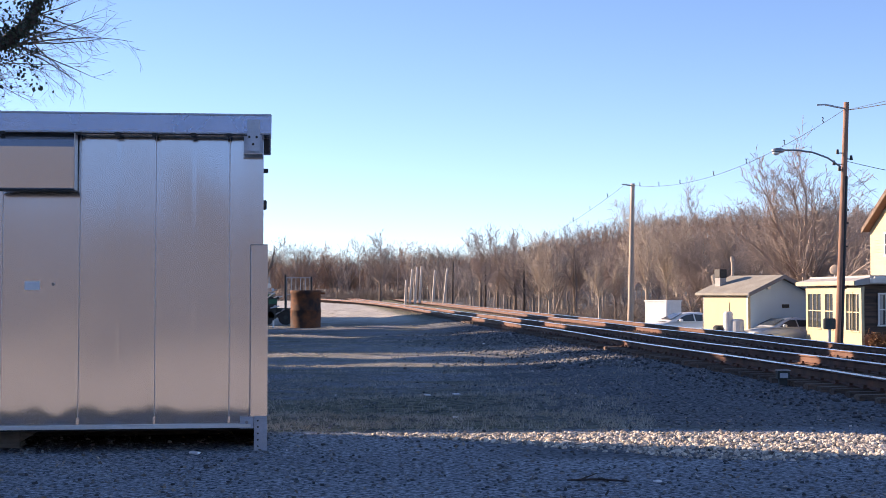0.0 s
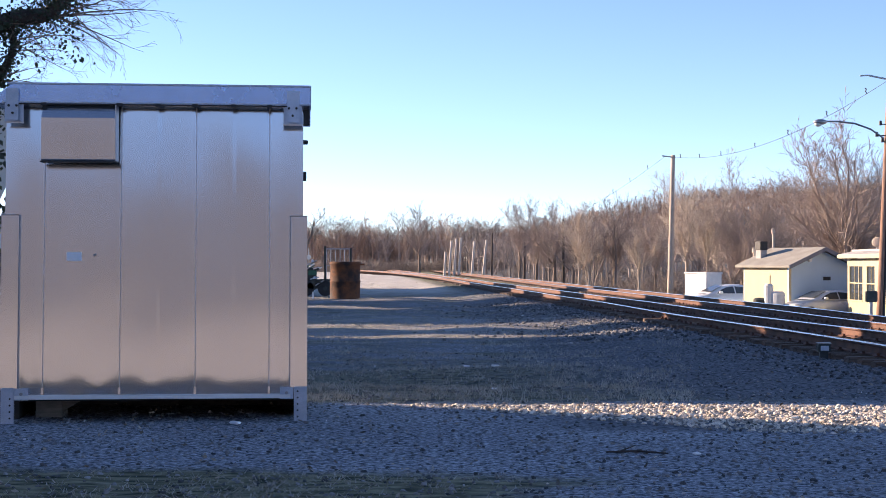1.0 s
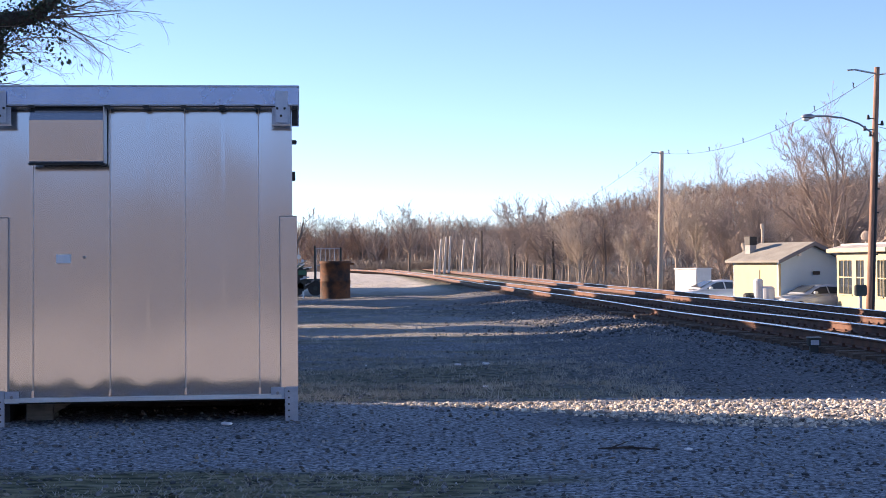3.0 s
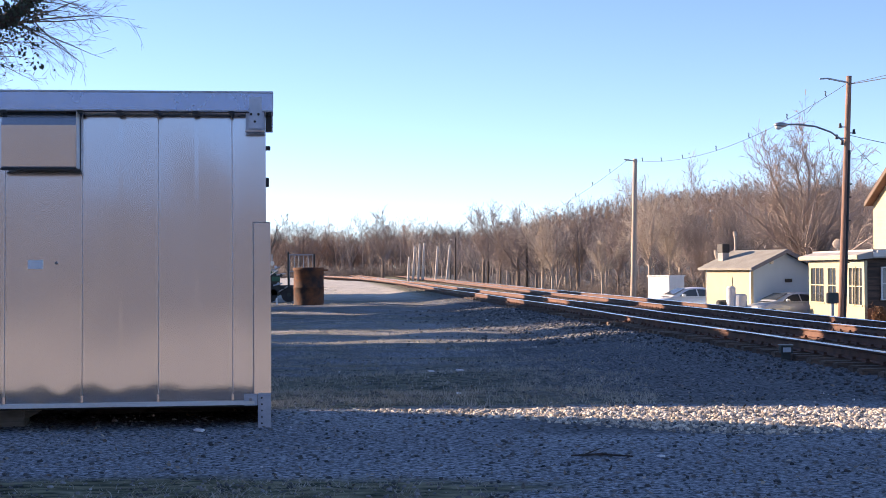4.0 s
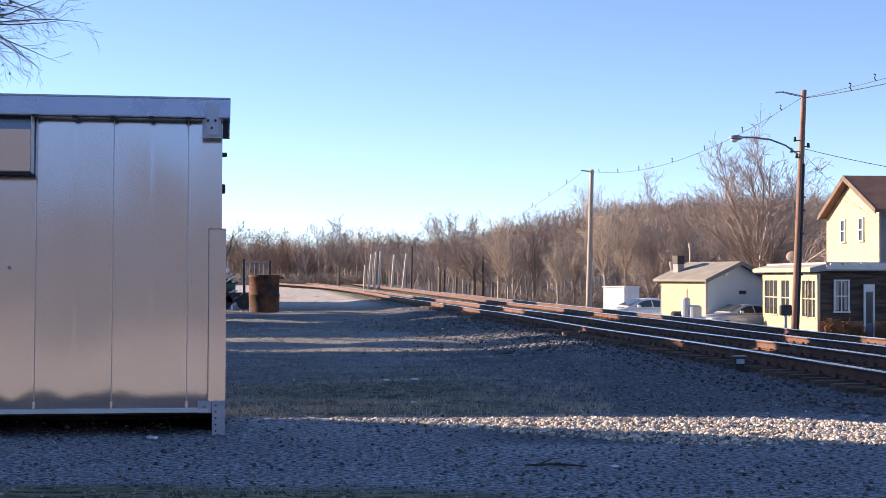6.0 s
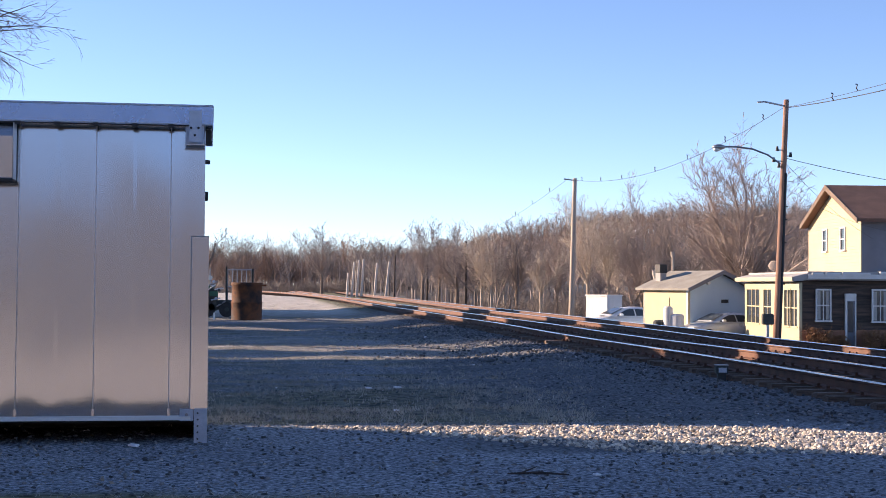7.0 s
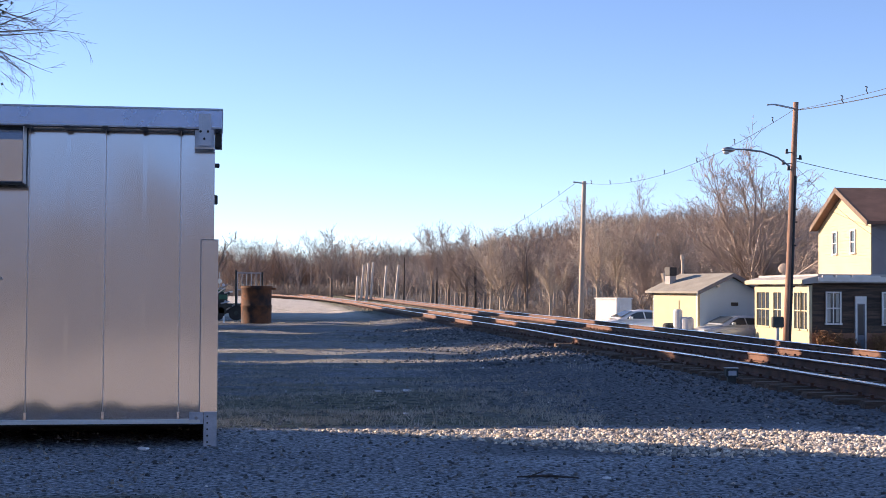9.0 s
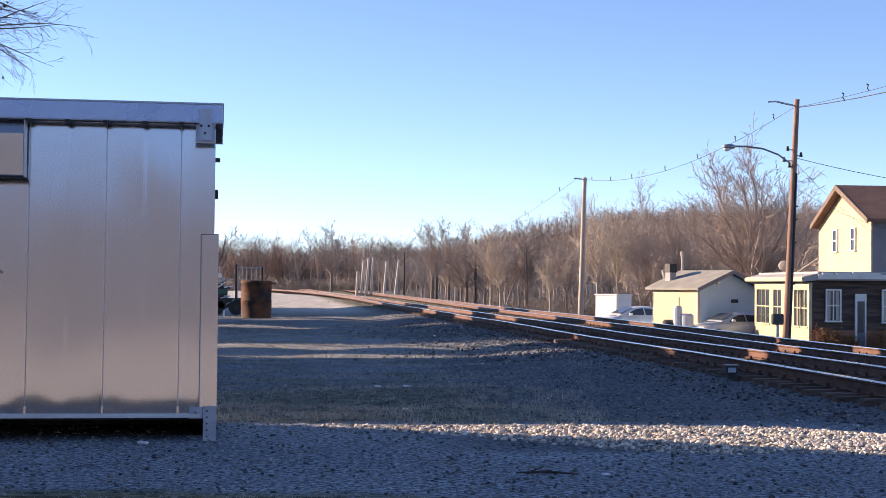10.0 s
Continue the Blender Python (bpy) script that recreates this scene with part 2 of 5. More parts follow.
def prism(bm, outline, y0, y1, axis="y"):
    """A polygon in x,z (axis y), y,z (axis x) or x,y (axis z), drawn out between two planes."""
    def at(p, q):
        return (p[0], q, p[1]) if axis == "y" else (q, p[0], p[1]) if axis == "x" else (p[0], p[1], q)
    a = [bm.verts.new(at(p, y0)) for p in outline]
    b = [bm.verts.new(at(p, y1)) for p in outline]
    bm.faces.new(a)
    bm.faces.new(b[::-1])
    for i in range(len(a)):
        j = (i + 1) % len(a)
        bm.faces.new((a[i], b[i], b[j], a[j]))
    return bm


def B(*args, bevel=0.0):
    return box(bmesh.new(), *args, bevel=bevel)


# ---------------------------------------------------------------- ground
def near_rail(y):
    return 7.62 - 0.0585 * y


def second_rail(y):
    return 11.3 - 0.040 * y


def smooth(a0, a1, v):
    t = min(max((v - a0) / (a1 - a0), 0), 1)
    return t * t * (3 - 2 * t)


def ground_z(x, y):
    swale = -0.26 * smooth(13.0, 20.0, y) * (1 - smooth(90, 200, y))
    t = near_rail(y) - 0.75
    bed = smooth(t - 2.6, t - 0.1, x)
    z = swale * (1 - bed) - 0.10 * bed - 0.13 * smooth(t + 2.9, t + 4.2, x)
    drop = smooth(second_rail(y) + 2.4, second_rail(y) + 6.0, x) * smooth(14, 30, y)
    z = z * (1 - drop) - 1.2 * drop
    far = smooth(140, 260, y)
    z = z * (1 - far) - 0.4 * far
    z += 0.14 * (noise.noise((x * 0.35, y * 0.5, 3.0))) * smooth(13.5, 17, y) * (1 - bed) * (1 - drop)
    z += 0.012 * noise.noise((x * 2.0, y * 2.0, 0.0))
    rise = smooth(240, 620, y) * smooth(-40, 90, x - 0.05 * y) * (0.75 + 0.25 * noise.noise((x * 0.008, y * 0.006, 7.0)))
    z += 36 * rise
    return z


def grassy(x, y):
    g = smooth(13.6, 15.0, y) * (1 - smooth(2.0, 5.0, x - 0.0 * y)) * (1 - 0.6 * smooth(20, 24, y))
    g += 0.75 * smooth(26, 40, y) * smooth(30, 60, abs(x - 6))
    g += smooth(60, 110, y) * 0.8
    g += 0.85 * (1 - smooth(8.9, 9.7, y)) * (1 - smooth(-0.5, 2.0, x))
    return min(g, 1.0)


def build_ground():
    def spread(lo, hi, mid0, mid1, step, grow):
        out = list(np.arange(mid0, mid1, step))
        v, s = out[-1], step
        while v < hi:
            s *= grow
            v += s
            out.append(v)
        v, s, low = mid0, step, []
        while v > lo:
            s *= grow
            v -= s
            low.append(v)
        return low[::-1] + out
    xs = spread(-2500, 2500, -8, 14, 0.16, 1.09)
    ys = spread(-2500, 3500, 5, 34, 0.16, 1.055)
    verts = [(x, y, ground_z(x, y)) for y in ys for x in xs]
    nx = len(xs)
    faces = [(j * nx + i, j * nx + i + 1, (j + 1) * nx + i + 1, (j + 1) * nx + i) for j in range(len(ys) - 1) for i in range(nx - 1)]
    ob = raw("ground", verts, faces, M["ground"], smooth=True)
    at = ob.data.attributes.new("grassy", "FLOAT", "POINT")
    at.data.foreach_set("value", [grassy(x, y) for x, y, z in verts])
    # darkening: shaded yard and track bed, stone strip, woods floor
    dim = ob.data.attributes.new("soil_shade", "FLOAT", "POINT")
    dim.data.foreach_set("value", [0.95 * smooth(13.8, 15.5, y) * (0.35 + 0.65 * smooth(0.3, 3.0, x)) * (1 - smooth(60, 100, y)) + 0.2 * (1 - smooth(10.8, 11.4, y)) * smooth(0.5, 3.0, x) + 0.8 * smooth(11.4, 11.8, y) * (1 - smooth(13.6, 13.9, y)) * smooth(0.3, 1.5, x) + 0.8 * smooth(104, 116, y) * smooth(second_rail(y) + 4, second_rail(y) + 7, x) for x, y, z in verts])
    # second term paints sunlight: paler ground where the light bands fall
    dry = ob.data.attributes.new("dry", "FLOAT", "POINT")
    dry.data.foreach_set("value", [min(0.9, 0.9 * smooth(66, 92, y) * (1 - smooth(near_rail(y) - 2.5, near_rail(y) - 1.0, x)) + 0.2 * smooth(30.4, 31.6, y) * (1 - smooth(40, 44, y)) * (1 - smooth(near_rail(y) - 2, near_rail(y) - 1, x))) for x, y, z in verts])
    tagged(ob, "dark gravel yard with patches of thin winter grass", "ground", kind="structure")


build_ground()


# ---------------------------------------------------------------- shade walls out of view
def build_walls():
    """Plain unseen walls added to shade the yard from the west, with slanting gaps; and one behind the camera,
    reflected by the shelter.
    """
    k = math.tan(radians(SUN_AHEAD))
    up = math.tan(radians(SUN_UP)) / math.cos(radians(SUN_AHEAD))
    x0, top = -10.5, 5.6

    ob = mesh_object("wall_west", B(x0 - 0.7, -2.0, -0.6, x0 - 0.4, 17.1, top), M["plaster"])
    tagged(ob, "plain grey unseen wall added to shade the yard", "wall", kind="structure")
    c = k / up

    def on_top(yg):
        # where a slanting edge meets the wall's rising coping
        y = (yg + c * 1.2) / (1 - c * 0.116)
        return y, 1.2 + 0.116 * y
    # invented wall pieces; each slanting gap casts one level sunlit band
    for y0, y1 in ((13.95, 31.75), (33.0, 35.9), (39.2, 52.3), (54.6, 62.5), (70.5, 95.0)):
        a, b = on_top(y0), on_top(y1)
        if y0 > 50:
            a, b = (y0 + c * 4.6, 4.6), (y1 + c * 4.6, 4.6)
        if y0 < 20:
            high = 7.2
            outline = [(y0, -0.6), (y1, -0.6), (y1, 0), b, (35.0, 1.2 + 0.116 * 35), (34.99, high), (y0 + c * high, high), (y0, 0)]
        else:
            outline = [(y0, -0.6), (y1, -0.6), (y1, 0), b, a, (y0, 0)]
        bm = prism(bmesh.new(), outline, x0 - 0.2, x0, axis="x")
        ob = mesh_object("wall_west", bm, M["plaster"])
        tagged(ob, "plain grey unseen wall added to shade the yard", "wall", kind="structure")
    # two taller blockers, added out of view to narrow the bands
    for y0, y1 in ((49.4, 51.6), (52.3, 54.6)):
        ob = mesh_object("wall_west", B(-16.9, y0, -0.6, -16.6, y1, 9.4), M["plaster"])
        tagged(ob, "plain grey unseen wall added to break up the light bands", "wall", kind="structure")
    # wall and roof added behind the camera to band the shelter's reflections
    ob = mesh_object("wall_south", B(-26, -12.3, -0.3, 18, -12.0, 2.75), M["brick_tan"])
    tagged(ob, "plain pale brick wall, unseen, added for the shelter to reflect", "wall", kind="structure")
    ob = mesh_object("wall_south", prism(bmesh.new(), [(-11.3, 2.754), (-12.4, 2.754), (-17.2, 6.8), (-17.0, 6.9), (-11.3, 2.9)], -26.5, 18.5, axis="x"), M["slate_roof"])
    tagged(ob, "plain grey slate roof with wide eaves, unseen, added for the shelter to reflect", "roof", kind="structure")
    # raised panels added out of view far west; openings between them leave sun spots on the tracks
    for t0, t1 in ((14.0, 27.4), (28.5, 34.7), (36.3, 39.4), (41.7, 43.8), (45.2, 47.8), (51.0, 54.0), (59.0, 65.5), (83.0, 92.0)):
        bm = bmesh.new()
        ring = []
        for t in (t0, t1):
            y = (t + k * (near_rail(t) + 0.5)) / (1 - 0.33 * k)
            x = -0.33 * y - 0.5
            low, high = (near_rail(t) - 0.9 - x) * up, (second_rail(t) + 2.2 - x) * up
            ring.append([bm.verts.new(p) for p in ((x, y, low), (x - 0.2, y, low), (x - 0.2, y, high), (x, y, high))])
            post = mesh_object("wall_west", B(x - 0.2, y - 0.1, -0.6, x, y + 0.1, low - 0.003), M["plaster"])
            tagged(post, "plain grey post under an unseen added shade panel", "wall", kind="structure")
        for i in range(4):
            bm.faces.new((ring[0][i], ring[0][(i + 1) % 4], ring[1][(i + 1) % 4], ring[1][i]))
        bm.faces.new(ring[0])
        bm.faces.new(ring[1][::-1])
        tagged(mesh_object("wall_west", bm, M["plaster"]), "plain grey raised panel, unseen, added to shade the tracks", "wall", kind="structure")


build_walls()


# ---------------------------------------------------------------- equipment shelter
def build_shelter():
    W, D = 2.42, 1.75
    m = pose(-3.515, 12.10, 0, 0, 0, 4.9)
    s = thing("equipment_shelter", m, "brushed aluminium railway equipment shelter standing on short steel legs", "shelter")
    z0, z1 = 0.225, 2.60
    body = bmesh.new()
    box(body, 0.015, 0.14, z0, W - 0.015, D, z1)
    part("body", body, M["alu"], s)
    # front sheets, each slightly dished between its seams
    seams = [0.0, 0.318, 0.932, 1.540, 2.140, W]
    for i in range(5):
        u0, u1 = seams[i] + 0.004, seams[i + 1] - 0.004
        bm = bmesh.new()
        cols, rows = 16, 60
        grid = []
        for r in range(rows + 1):
            line = []
            for c in range(cols + 1):
                u, v = c / cols, r / rows
                dish = 0.004 * math.sin(math.pi * u) * math.sin(math.pi * v) + 0.0035 * noise.noise((i * 5 + u * 1.2, v * 3, 1.0)) + 0.0075 * (1 - smooth(-0.02, 0.055 + 0.045 * noise.noise((i * 3 + u * 3.5, 0.0, 4.0)), v))
                line.append(bm.verts.new((u0 + (u1 - u0) * u, 0.004 + dish + 0.11 * v, z0 + (z1 - z0) * v)))
            grid.append(line)
        for r in range(rows):
            for c in range(cols):
                bm.faces.new((grid[r][c], grid[r][c + 1], grid[r + 1][c + 1], grid[r + 1][c]))
        part("panel", bm, M["alu"], s, smooth=True)
    for u in seams[1:-1]:
        part("seam", prism(bmesh.new(), [(-0.002, z0), (0.13, z0), (0.13, z1 - 0.02), (0.107, z1 - 0.02)], u - 0.0035, u + 0.0035, axis="x"), M["seam"], s)
    for u in (1.24, 1.85):
        part("rib", prism(bmesh.new(), [(0.0209, 0.62), (0.13, 0.62), (0.13, z1 - 0.02), (0.1115, z1 - 0.02)], u - 0.016, u + 0.016, axis="x"), M["alu"], s)
    # roof with its overhanging fascia
    roof = bmesh.new()
    prism(roof, [(-0.09, 2.585), (W + 0.055, 2.585), (W + 0.055, 2.735), (0.07, 2.735), (-0.07, 2.62)], -0.055, D + 0.05)
    part("fascia", roof, M["alu_edge"], s)
    part("roof_sheet", B(0.04, -0.065, 2.736, W + 0.06, D + 0.06, 2.752, bevel=0.004), M["galv"], s)
    # thin black strip deepens the shadow line below the fascia
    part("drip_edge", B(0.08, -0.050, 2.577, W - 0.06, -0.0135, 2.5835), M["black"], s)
    part("fascia_lip", B(0.0, -0.066, 2.588, W + 0.05, -0.0555, 2.598, bevel=0.002), M["galv"], s)
    for u in (0.33, 0.93, 1.24, 1.54, 1.85, 2.14):
        part("fascia_clip", B(u - 0.022, -0.066, 2.566, u + 0.022, -0.012, 2.590), M["black"], s)
    # hood over the door
    hood = prism(bmesh.new(), [(-0.004, 2.585), (-0.014, 2.585), (-0.125, 2.462), (-0.125, 2.13), (-0.118, 2.115), (-0.004, 2.115)], 0.322, 0.905, axis="x")
    part("hood", hood, M["alu"], s, "aluminium rain hood over the vent")
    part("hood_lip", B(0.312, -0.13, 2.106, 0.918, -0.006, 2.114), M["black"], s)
    part("hood_end", B(0.908, -0.128, 2.12, 0.914, 0.05, 2.57), M["seam"], s)
    # corner gussets under the roof, bolted
    for side, ua in ((0, 0.015), (1, W - 0.165)):
        g = part("corner_bracket", B(ua, -0.03, 2.435, ua + 0.15, -0.02, 2.584, bevel=0.003), M["galv"], s, "galvanised roof bracket")
        part("bracket_lip", B(ua - 0.004, -0.05, 2.424, ua + 0.154, -0.018, 2.434), M["seam"], g)
        g = part("corner_plate", B(ua + (0.02 if side == 0 else 0.03), -0.088, 2.445, ua + (0.12 if side == 0 else 0.13), -0.078, 2.70), M["galv"], s)
        for b in ((0.045, 2.56), (0.105, 2.56), (0.075, 2.50)):
            bolt = tube(bmesh.new(), (ua + b[0], -0.10, b[1]), (ua + b[0], -0.088, b[1]), 0.011, n=6)
            part("bolt", bolt, M["black"], g)
    # corner angles along the lower half, and the feet
    for side, u0, u1 in ((0, -0.022, 0.118), (1, W - 0.105, W + 0.032)):
        part("corner_angle", prism(bmesh.new(), [(-0.012, 0.27), (0.10, 0.27), (0.10, 1.68), (0.053, 1.68)], u0, u1, axis="x"), M["alu"], s)
        e0 = u1 + 0.001 if side == 0 else u0 - 0.009
        part("angle_edge", prism(bmesh.new(), [(-0.016, 0.27), (0.02, 0.27), (0.08, 1.686), (0.049, 1.686)], e0, e0 + 0.008, axis="x"), M["steel"], s)
        part("angle_cap", B(u0, 0.052, 1.681, u1, 0.10, 1.689), M["steel"], s)
        lo = -0.06 if side == 0 else -0.01
        f0, f1 = (-0.005, 0.098) if side == 0 else (W - 0.075, W + 0.03)
        leg = part("leg", B(f0, -0.04, lo, f1, -0.028, 0.285, bevel=0.002), M["galv"], s, "perforated galvanised steel leg")
        part("leg_web", B(f0 if side == 0 else f1 - 0.012, -0.028, lo, (f0 + 0.012) if side == 0 else f1, 0.09, 0.285), M["galv"], s)
        for h in range(5):
            zc = lo + 0.05 + h * 0.052
            hole = tube(bmesh.new(), (f0 + (0.072 if side == 0 else 0.03), -0.0425, zc), (f0 + (0.072 if side == 0 else 0.03), -0.03, zc), 0.008, n=8)
            part("bolt_hole", hole, M["black"], leg)
        part("foot", B(f0 - 0.0, -0.045, lo - 0.008, f1, 0.09, lo + 0.004), M["galv"], s)
        p0 = 0.10 if side == 0 else W - 0.19
        plate = part("gusset", B(p0, -0.026, 0.185, p0 + 0.11, -0.012, 0.28), M["galv"], s)
        part("bolt", tube(bmesh.new(), (p0 + 0.055, -0.04, 0.235), (p0 + 0.055, -0.026, 0.235), 0.014, n=6), M["steel"], plate)
        part("rear_leg", B(f0 + 0.01, D - 0.1, -0.24, f1 - 0.01, D, 0.24), M["galv"], s)
    part("base_rail", B(0.09, -0.03, 0.19, W - 0.10, 0.05, 0.224, bevel=0.004), M["white"], s, "pale painted base rail")
    # black floor and added sheets stand in for the deep shade underneath
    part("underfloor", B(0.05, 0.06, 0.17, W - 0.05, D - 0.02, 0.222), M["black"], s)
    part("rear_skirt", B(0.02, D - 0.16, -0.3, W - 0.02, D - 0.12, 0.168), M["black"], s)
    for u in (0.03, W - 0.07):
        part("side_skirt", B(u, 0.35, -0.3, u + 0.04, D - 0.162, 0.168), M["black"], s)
    # dents along the foot of the sheets: small bright clips added for the glints there
    for u in seams[1:-1]:
        part("clip", prism(bmesh.new(), [(-0.012, 0.226), (0.004, 0.226), (0.006, 0.285), (-0.006, 0.285)], u - 0.010, u + 0.010, axis="x"), M["alu"], s)
    # notice on the door
    part("notice", B(0.50, 0.043, 1.312, 0.618, 0.060, 1.384), M["paper"], s, "white paper notice")
    part("lock", tube(bmesh.new(), (0.725, 0.04, 1.36), (0.725, 0.07, 1.36), 0.012, n=10), M["steel"], s)
    # fittings on the east side
    for z, h, d in ((2.46, 0.12, 0.045), (2.30, 0.03, 0.035), (1.99, 0.075, 0.022)):
        part("side_fitting", B(W - 0.01, 0.25, z, W + d, 0.36, z + h, bevel=0.005), M["black"], s)
    # timber cribbing below
    crib = thing("timber_crib", m @ pose(0.19, 0.42, 0), "weathered timber block under the shelter floor", "block")
    part("block", B(0, 0, -0.06, 0.22, 0.3, 0.168, bevel=0.006), M["wood_block"], crib)
    part("wedge", prism(bmesh.new(), [(0.222, 0.05), (0.42, 0.168), (0.222, 0.168)], 0.02, 0.25), M["wood_block"], crib)


build_shelter()


# ---------------------------------------------------------------- railway tracks
def siding_rail(y):
    return near_rail(y) - 0.00026 * (y - 118) ** 2


def rail_meshes(x_of, y0, y1, z_head):
    prof_body = [(-0.07, 0.0), (0.07, 0.0), (0.07, 0.012), (0.012, 0.03), (0.010, 0.12), (0.036, 0.135), (0.036, 0.158), (-0.036, 0.158), (-0.036, 0.135), (-0.010, 0.12), (-0.012, 0.03), (-0.07, 0.012)]
    prof_head = [(-0.034, 0.158), (0.034, 0.158), (0.03, 0.172), (-0.03, 0.172)]
    out = []
    for prof in (prof_body, prof_head):
        verts, faces = [], []
        ys = list(np.arange(y0, 60, 4.0)) + list(np.arange(max(y0, 60), y1, 10.0))
        for y in ys:
            for px, pz in prof:
                wob = 0.012 * math.sin(y * 0.31) + 0.01 * math.sin(y * 0.113 + 1)
                verts.append((x_of(y) + px, y, z_head - 0.172 + pz + wob))
        k = len(prof)
        for i in range(len(ys) - 1):
            for j in range(k):
                faces.append((i * k + j, i * k + (j + 1) % k, (i + 1) * k + (j + 1) % k, (i + 1) * k + j))
        out.append((verts, faces))
    return out


def build_track(x_near, z_head, label, y0=6.0, y1=700.0):
    t = thing("railway_track", pose(0, 0, 0), label, "railway track")
    for off in (0.0, 1.505):
        (bv, bf), (hv, hf) = rail_meshes(lambda y: x_near(y) + off, y0, y1, z_head)
        rail = raw("rail", bv, bf, M["rail_side"], t)
        raw("rail_head", hv, hf, M["rail_top"], rail)
    return t


TRACK_Z = 0.15
track_1 = build_track(near_rail, TRACK_Z, "straight railway track with rusty rails on timber ties")
track_2 = build_track(second_rail, 0.01, "second rusty railway track on timber ties beside the first")
siding = build_track(siding_rail, 0.17, "rusty siding curving away from the main track", 120.0, 330.0)


# ---------------------------------------------------------------- poles and wires
def sagging(p0, p1, sag, n=24):
    p0, p1 = Vector(p0), Vector(p1)
    return [p0.lerp(p1, i / n) - Vector((0, 0, 4 * sag * (i / n) * (1 - i / n))) for i in range(n + 1)]


def build_wire(name, points, r, label, hooks=(), drop=0.15):
    w = thing(name, pose(*points[0]), label, "wire")
    o = points[0]
    bm = bmesh.new()
    for p, q in zip(points, points[1:]):
        tube(bm, p - o, q - o, r, n=5, cap=False)
    part("cable", bm, M["wire"], w)
    for h in hooks:
        i = h * (len(points) - 1)
        k = min(int(i), len(points) - 2)
        p = points[k].lerp(points[k + 1], i - k) - o
        bm = bmesh.new()
        d = drop
        tube(bm, p + Vector((0.0, 0, -0.1 * d)), p + Vector((-0.5 * d, 0, 0.7 * d)), 0.02, n=6)
        tube(bm, p + Vector((-0.5 * d, 0, 0.7 * d)), p + Vector((-0.2 * d, 0, 1.5 * d)), 0.02, n=6)
        tube(bm, p + Vector((-0.2 * d, 0, 1.5 * d)), p + Vector((-0.7 * d, 0, 1.7 * d)), 0.022, n=6)
        part("spacer", bm, M["wire"], w)
    return w


def build_pole(x, y, z0, z1, lean, r, label, material, name="utility_pole"):
    p = thing(name, pose(x, y, z0), label, "pole")
    bm = bmesh.new()
    n, sides, h = 8, 14, z1 - z0
    rings = []
    for i in range(n + 1):
        a = i / n
        rr = r * (1.15 - 0.4 * a)
        rings.append([bm.verts.new((lean * a + rr * math.cos(k * math.tau / sides) + 0.02 * r * math.sin(5 * a), rr * math.sin(k * math.tau / sides), h * a)) for k in range(sides)])
    for r0, r1 in zip(rings, rings[1:]):
        for k in range(sides):
            bm.faces.new((r0[k], r0[(k + 1) % sides], r1[(k + 1) % sides], r1[k]))
    bm.faces.new(rings[-1])
    bm.faces.new(rings[0][::-1])
    part("shaft", bm, material, p, smooth=True)
    return p


P2 = (16.86, 57.0, -1.15)
P2T = Vector((17.27, 57.0, 8.62))
lamp_pole = build_pole(P2[0], P2[1], P2[2], P2T.z, P2T.x - P2[0], 0.135, "weathered wooden utility pole carrying a street lamp arm", M["pole"], "street_lamp_pole")
h2 = P2T.z - P2[2]
arm = bmesh.new()
pts = [Vector((0.15, -0.1, 7.25)), Vector((-0.35, -0.1, 7.6)), Vector((-0.95, -0.1, 7.82)), Vector((-1.6, -0.1, 7.9)), Vector((-2.1, -0.1, 7.9))]
for p, q in zip(pts, pts[1:]):
    tube(arm, p, q, 0.035, n=8)
arm_ob = part("lamp_arm", arm, M["steel"], lamp_pole, "curved grey steel lamp arm")
head = bmesh.new()
bmesh.ops.create_uvsphere(head, u_segments=14, v_segments=8, radius=0.2, matrix=Matrix.Translation((-2.28, -0.1, 7.88)) @ Matrix.Diagonal((1.35, 0.8, 0.55, 1)))
part("lamp_head", head, M["steel"], arm_ob, smooth=True)
bowl = bmesh.new()
bmesh.ops.create_uvsphere(bowl, u_segments=12, v_segments=6, radius=0.15, matrix=Matrix.Translation((-2.36, -0.1, 7.80)) @ Matrix.Diagonal((1.0, 0.8, 0.7, 1)))
part("lamp_lens", bowl, M["lens"], arm_ob, smooth=True)
tb = bmesh.new()
tube(tb, (0.35, 0, h2 - 0.25), (-0.45, -0.05, h2 - 0.1), 0.035, n=6)
tube(tb, (-0.45, -0.05, h2 - 0.1), (-0.75, -0.05, h2 - 0.12), 0.03, n=6)
part("top_bracket", tb, M["steel"], lamp_pole)
for dx, dz in ((0.24, 7.62), (-0.42, 7.42), (-0.3, 7.85), (-0.2, 7.2)):
    ax = 0.042 * dz
    ins = tube(bmesh.new(), (ax + dx, -0.05, dz - 0.09), (ax + dx, -0.05, dz + 0.09), 0.07, 0.045, n=8)
    ins_ob = part("insulator", ins, M["black"], lamp_pole)
    part("pin", tube(bmesh.new(), (ax, -0.05, dz - 0.05), (ax + dx, -0.05, dz - 0.05), 0.02, n=6), M["black"], ins_ob)
for dz in (2.6, 4.2, 5.1, 5.6):
    part("step", tube(bmesh.new(), (0.05 + dz * 0.04, -0.1, dz), (0.2 + dz * 0.04, -0.16, dz), 0.03, n=6), M["black"], lamp_pole)
cond = tube(bmesh.new(), (0.10, -0.13, 0.0), (0.36, -0.10, 6.9), 0.055, n=8)
part("conduit", cond, M["black"], lamp_pole, "black cable conduit")
mbox = thing("meter_box", pose(16.42, 56.6, -0.12), "dark metal box on a post beside the lamp pole", "box")
